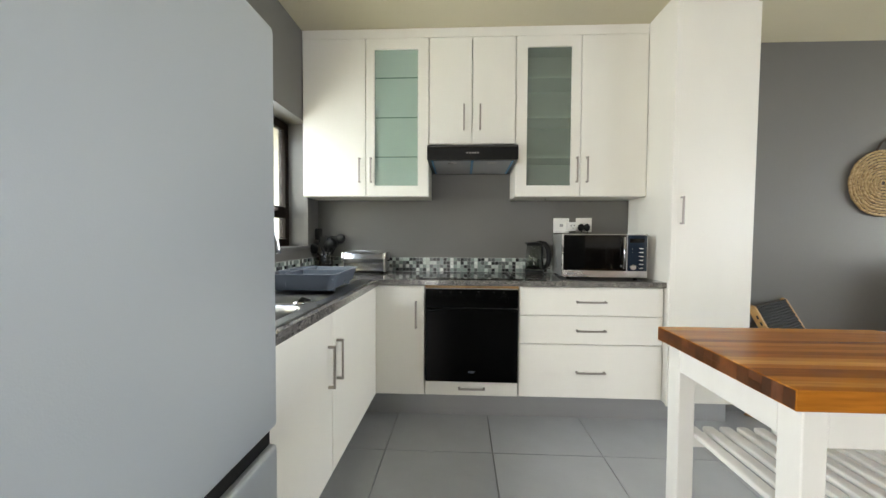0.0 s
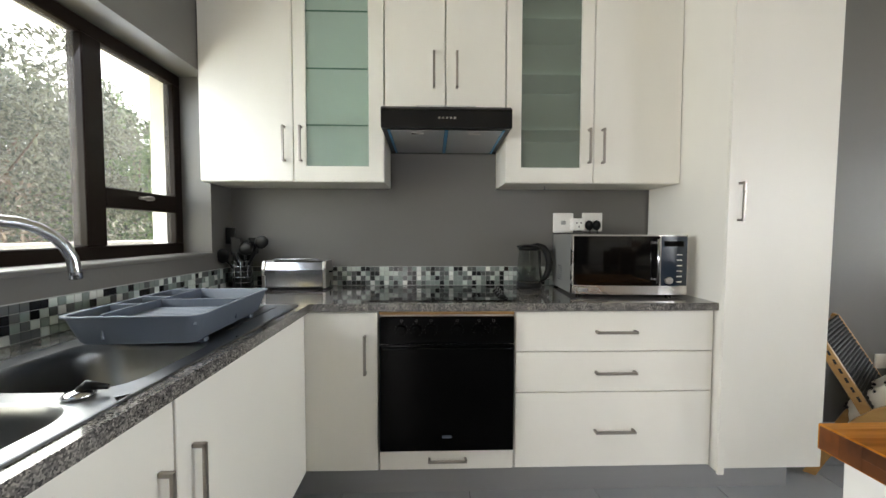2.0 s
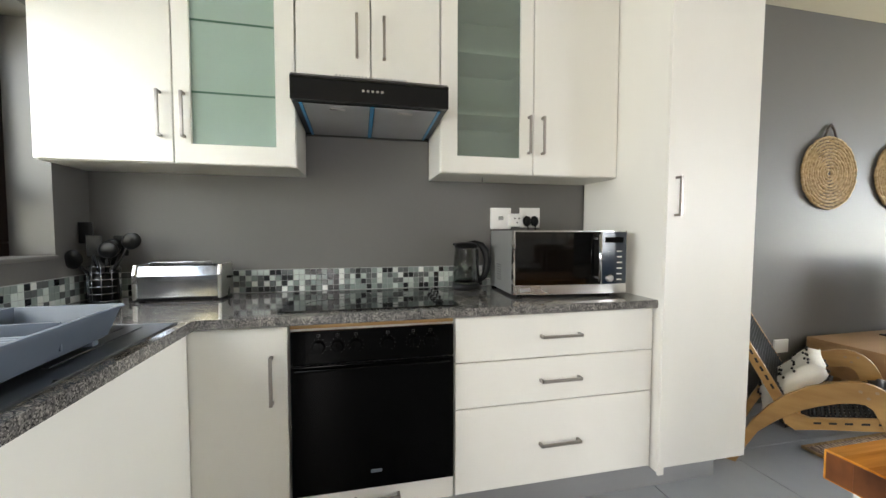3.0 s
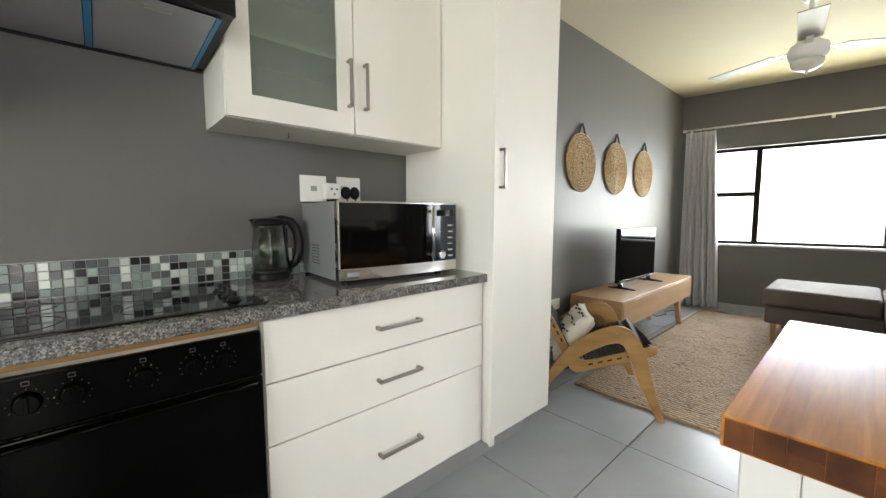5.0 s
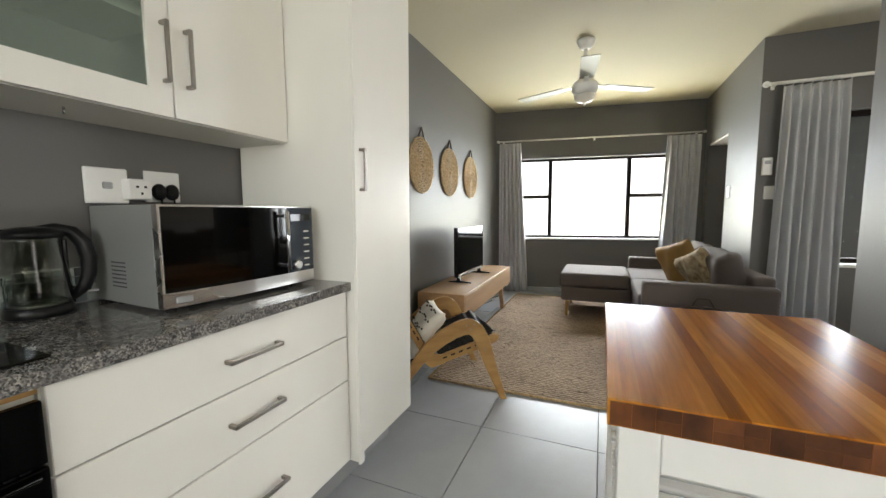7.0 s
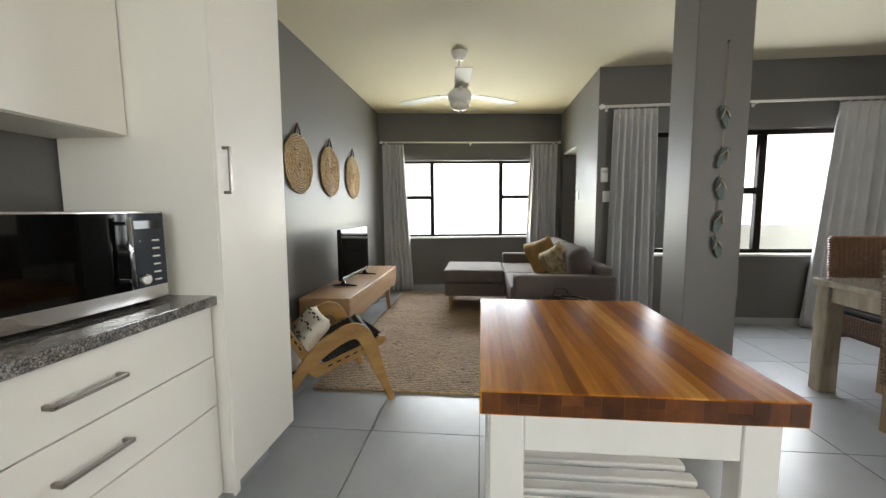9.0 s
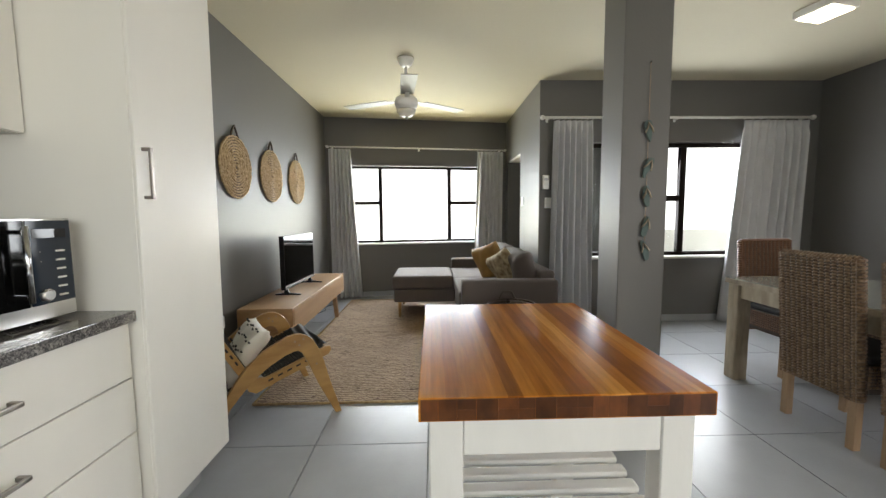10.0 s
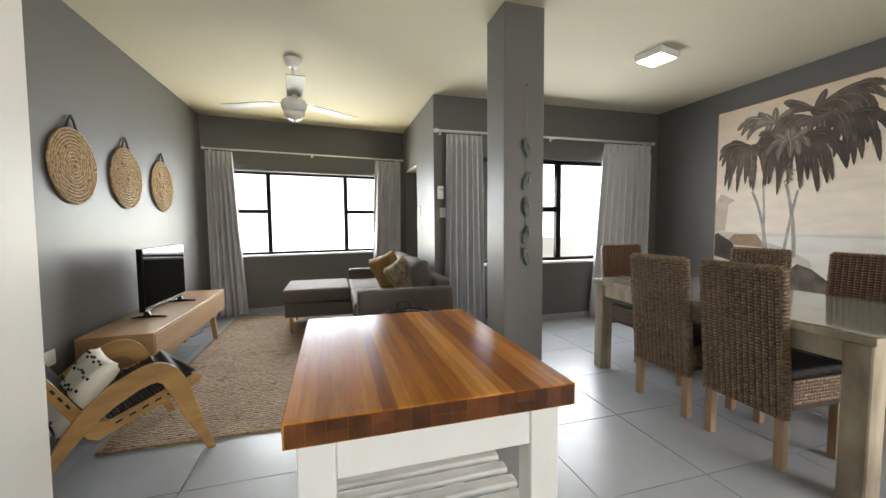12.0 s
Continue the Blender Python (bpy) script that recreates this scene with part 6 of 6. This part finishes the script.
def shrub(at, height, spread, seed, label, material, n=26, leaf=0.035, per=430):
    rnd = random.Random(seed)
    t = thing("shrub", at, 0, label, "shrub", "garden shrubs")
    tips = []
    wood = bmesh.new()
    for k in range(5):
        a = rnd.uniform(0, math.tau)
        r = spread * rnd.uniform(0.2, 0.55)
        mid = (0.35 * r * math.cos(a), 0.35 * r * math.sin(a), height * 0.35)
        end = (r * math.cos(a), r * math.sin(a), height * rnd.uniform(0.65, 0.85))
        tube(wood, [(0, 0, -0.1), mid, end], [0.06, 0.04, 0.012], 7)
        for _ in range(3):
            e2 = (end[0] + rnd.uniform(-0.5, 0.5), end[1] + rnd.uniform(-0.5, 0.5), end[2] + rnd.uniform(-0.3, 0.3))
            tube(wood, [mid, e2], [0.022, 0.006], 5)
    part("trunk", wood, BARK, t, "pale brown branching trunk")
    crown = bmesh.new()
    for k in range(n):
        a, q = rnd.uniform(0, math.tau), rnd.random() ** 0.5
        z = height * rnd.uniform(0.38, 1.0)
        lim = spread * (1.05 - 0.5 * abs(z / height - 0.6))
        leaves(crown, (q * lim * math.cos(a), q * lim * math.sin(a), z), rnd.uniform(0.22, 0.42), per, leaf, rnd, (1, 1, 0.75))
    part("crown", crown, material, t, "dense crown of small leaves")


shrub((-4.0, 2.3, 0.35), 2.35, 1.45, 3, "large dark green shrub behind the garden wall", LEAF, 100, 0.032, 520)
shrub((-4.4, 4.6, 0.4), 2.5, 1.5, 4, "large dark green shrub behind the garden wall", LEAF, 90, 0.032, 500)
shrub((-4.2, -0.2, 0.35), 2.3, 1.3, 5, "large dark green shrub behind the garden wall", LEAF, 70, 0.032, 460)
shrub((-4.6, 7.2, 0.5), 2.7, 1.5, 9, "large bright green shrub behind the garden wall", LEAFBRIGHT, 70, 0.032, 460)
shrub((-3.45, 3.5, 0.2), 1.5, 0.7, 6, "dry brown shrub behind the garden wall", LEAFDRY, 9, 0.026, 300)


def strap_plant(at, seed):
    rnd = random.Random(seed)
    t = thing("banana_plant", at, 0, "tall plant with long bright green leaves", "garden plant", "banana plants")
    part("stem", tube(bmesh.new(), [(0, 0, -0.3), (0, 0, 1.0)], [0.08, 0.05], 8), BARK, t)
    for k in range(11):
        a, ln = rnd.uniform(0, math.tau), rnd.uniform(0.8, 1.3)
        bm, last = bmesh.new(), None
        for i in range(9):
            s = i / 8
            r, z = ln * 0.75 * s, 0.9 + ln * (1.1 * s - 0.95 * s * s)
            w = 0.15 * math.sin(math.pi * min(1, 0.08 + s * 0.92)) + 0.004
            c = Vector((r * math.cos(a), r * math.sin(a), z))
            side = Vector((-math.sin(a), math.cos(a), 0)) * w
            cur = [bm.verts.new(c - side + Vector((0, 0, 0.03))), bm.verts.new(c), bm.verts.new(c + side + Vector((0, 0, 0.03)))]
            if last:
                for u in (0, 1):
                    bm.faces.new((last[u], last[u + 1], cur[u + 1], cur[u])).smooth = True
            last = cur
        part("leaf", bm, LEAFBRIGHT, t, "long arching leaf")


for i, at in enumerate(((-6.0, 3.0, 1.7), (-6.4, 1.2, 1.8), (-6.2, 5.2, 1.75), (-5.8, 7.4, 1.6))):
    strap_plant(at, 20 + i)
bm = bmesh.new()
rnd = random.Random(8)
for k in range(520):
    y, x = rnd.uniform(-2.5, 10), -2.8 - 2.6 * rnd.random() ** 1.2
    leaves(bm, (x, y, 0.02 + 0.66 * (-x - 2.6)), 0.30, 150, 0.03, rnd, (1, 1, 0.6))
tagged(new("groundcover", to_mesh("groundcover", bm, LEAFBRIGHT)), "bright green creeping ground cover on the slope", "ground cover", kind="stuff")
bm = bmesh.new()
box(bm, (58, -90, -30), (58.2, 90, 45))
solid("backdrop", bm, HAZE, "bright hazy white sky and sea", category="backdrop")
bm = bmesh.new()
box(bm, (-62, -90, -5), (-61.8, 400, 140))
solid("backdrop", bm, HAZEWEST, "bright hazy white sky above the garden", category="backdrop")
solid("balcony_wall", boxes(((6.9, -4.5, -0.15), (7.05, 0.0, 0.95)), ((7.2, -4.6, 2.5), (7.4, 0.1, 2.75)), bevel=0.005), WALLOUT, "white rendered balcony wall outside", category="balcony")

# ---- small pieces: mosaic and floor tiles ----
MOSAIC = []
for nm, c in (("black", (0.015, 0.016, 0.018)), ("grey", (0.11, 0.12, 0.12)), ("green_grey", (0.22, 0.26, 0.245)), ("pale", (0.48, 0.53, 0.50)), ("white", (0.68, 0.70, 0.67))):
    MOSAIC.append(surf("glass_mosaic_" + nm, c, 0.16, var=0.06, scale=30, depth=0, vary=0.12))


def tile_mesh(w, h, d, b, material, name):
    bm = bmesh.new()
    box(bm, (0, -d, 0), (w, 0, h))
    top = [v for v in bm.verts if v.co.y < -d / 2]
    for v in top:
        v.co.x += b if v.co.x < w / 2 else -b
        v.co.z += b if v.co.z < h / 2 else -b
    return to_mesh(name, bm, material)


splash = thing("splashback", (0, YN, 0.9305), 0, "mosaic strip of black, grey and pale glass tiles", "splashback")
PITCH, SZ = 0.0272, 0.0252
part("grout", boxes(((XW + 0.001, -0.0035, 0), (1.467, -0.001, 4 * PITCH + 0.004))), PALEGROUT, splash, "grey grout")
part("grout", boxes(((XW + 0.0005, -2.0, 0), (XW + 0.0035, -0.0036, 4 * PITCH + 0.004))), PALEGROUT, splash, "grey grout")
meshes = [tile_mesh(SZ, SZ, 0.004, 0.0012, m, "mosaic_tile") for m in MOSAIC]
rnd = random.Random(2)
weights = [0.17, 0.21, 0.28, 0.22, 0.12]
rest = [bmesh.new() for _ in MOSAIC]
side = pose(0, 0, 0, 0, 0, 90)
for col in range(89):
    for row in range(4):
        k = rnd.choices(range(5), weights)[0]
        x, z = XW + 0.006 + col * PITCH, 0.003 + row * PITCH
        if 14 <= col < 80:
            ob = new("mosaic_tile", meshes[k])
            ob.parent = splash
            ob.matrix_basis = pose(x, -0.0036, z)
        else:
            box(rest[k], (x, -0.0076, z), (x + SZ, -0.0036, z + SZ))
for col in range(73):
    for row in range(4):
        k = rnd.choices(range(5), weights)[0]
        y, z = -2.0 + 0.004 + col * PITCH, 0.003 + row * PITCH
        box(rest[k], (XW + 0.0036, y, z), (XW + 0.0076, y + SZ, z + SZ))
for bm, m in zip(rest, MOSAIC):
    part("mosaic_tiles", bm, m, splash, "", "stuff")

TX, TY, TM, GAP = 1.580, 2.280, 0.6065, 0.004
cache = {}
for i in range(-5, 9):
    for j in range(-9, 3):
        x0, x1, y0, y1 = TX + i * TM + GAP / 2, TX + (i + 1) * TM - GAP / 2, TY + j * TM + GAP / 2, TY + (j + 1) * TM - GAP / 2
        x0, x1, y0, y1 = max(x0, XW), min(x1, 6.45), max(y0, YS), min(y1, YN)
        if x0 > XE - 0.3:
            y0 = max(y0, 0.43) if x0 > XE else y0
        if x1 - x0 < 0.03 or y1 - y0 < 0.03:
            continue
        key = (round(x1 - x0, 4), round(y1 - y0, 4))
        if key not in cache:
            bm = bmesh.new()
            box(bm, (0, 0, -0.008), (key[0], key[1], 0))
            for v in bm.verts:
                if v.co.z > -0.004:
                    v.co.x += 0.0008 if v.co.x < key[0] / 2 else -0.0008
                    v.co.y += 0.0008 if v.co.y < key[1] / 2 else -0.0008
            cache[key] = to_mesh("floor_tile", bm, TILE)
        ob = new("floor_tile", cache[key])
        ob.parent = floor
        ob.location = (x0, y0, 0)
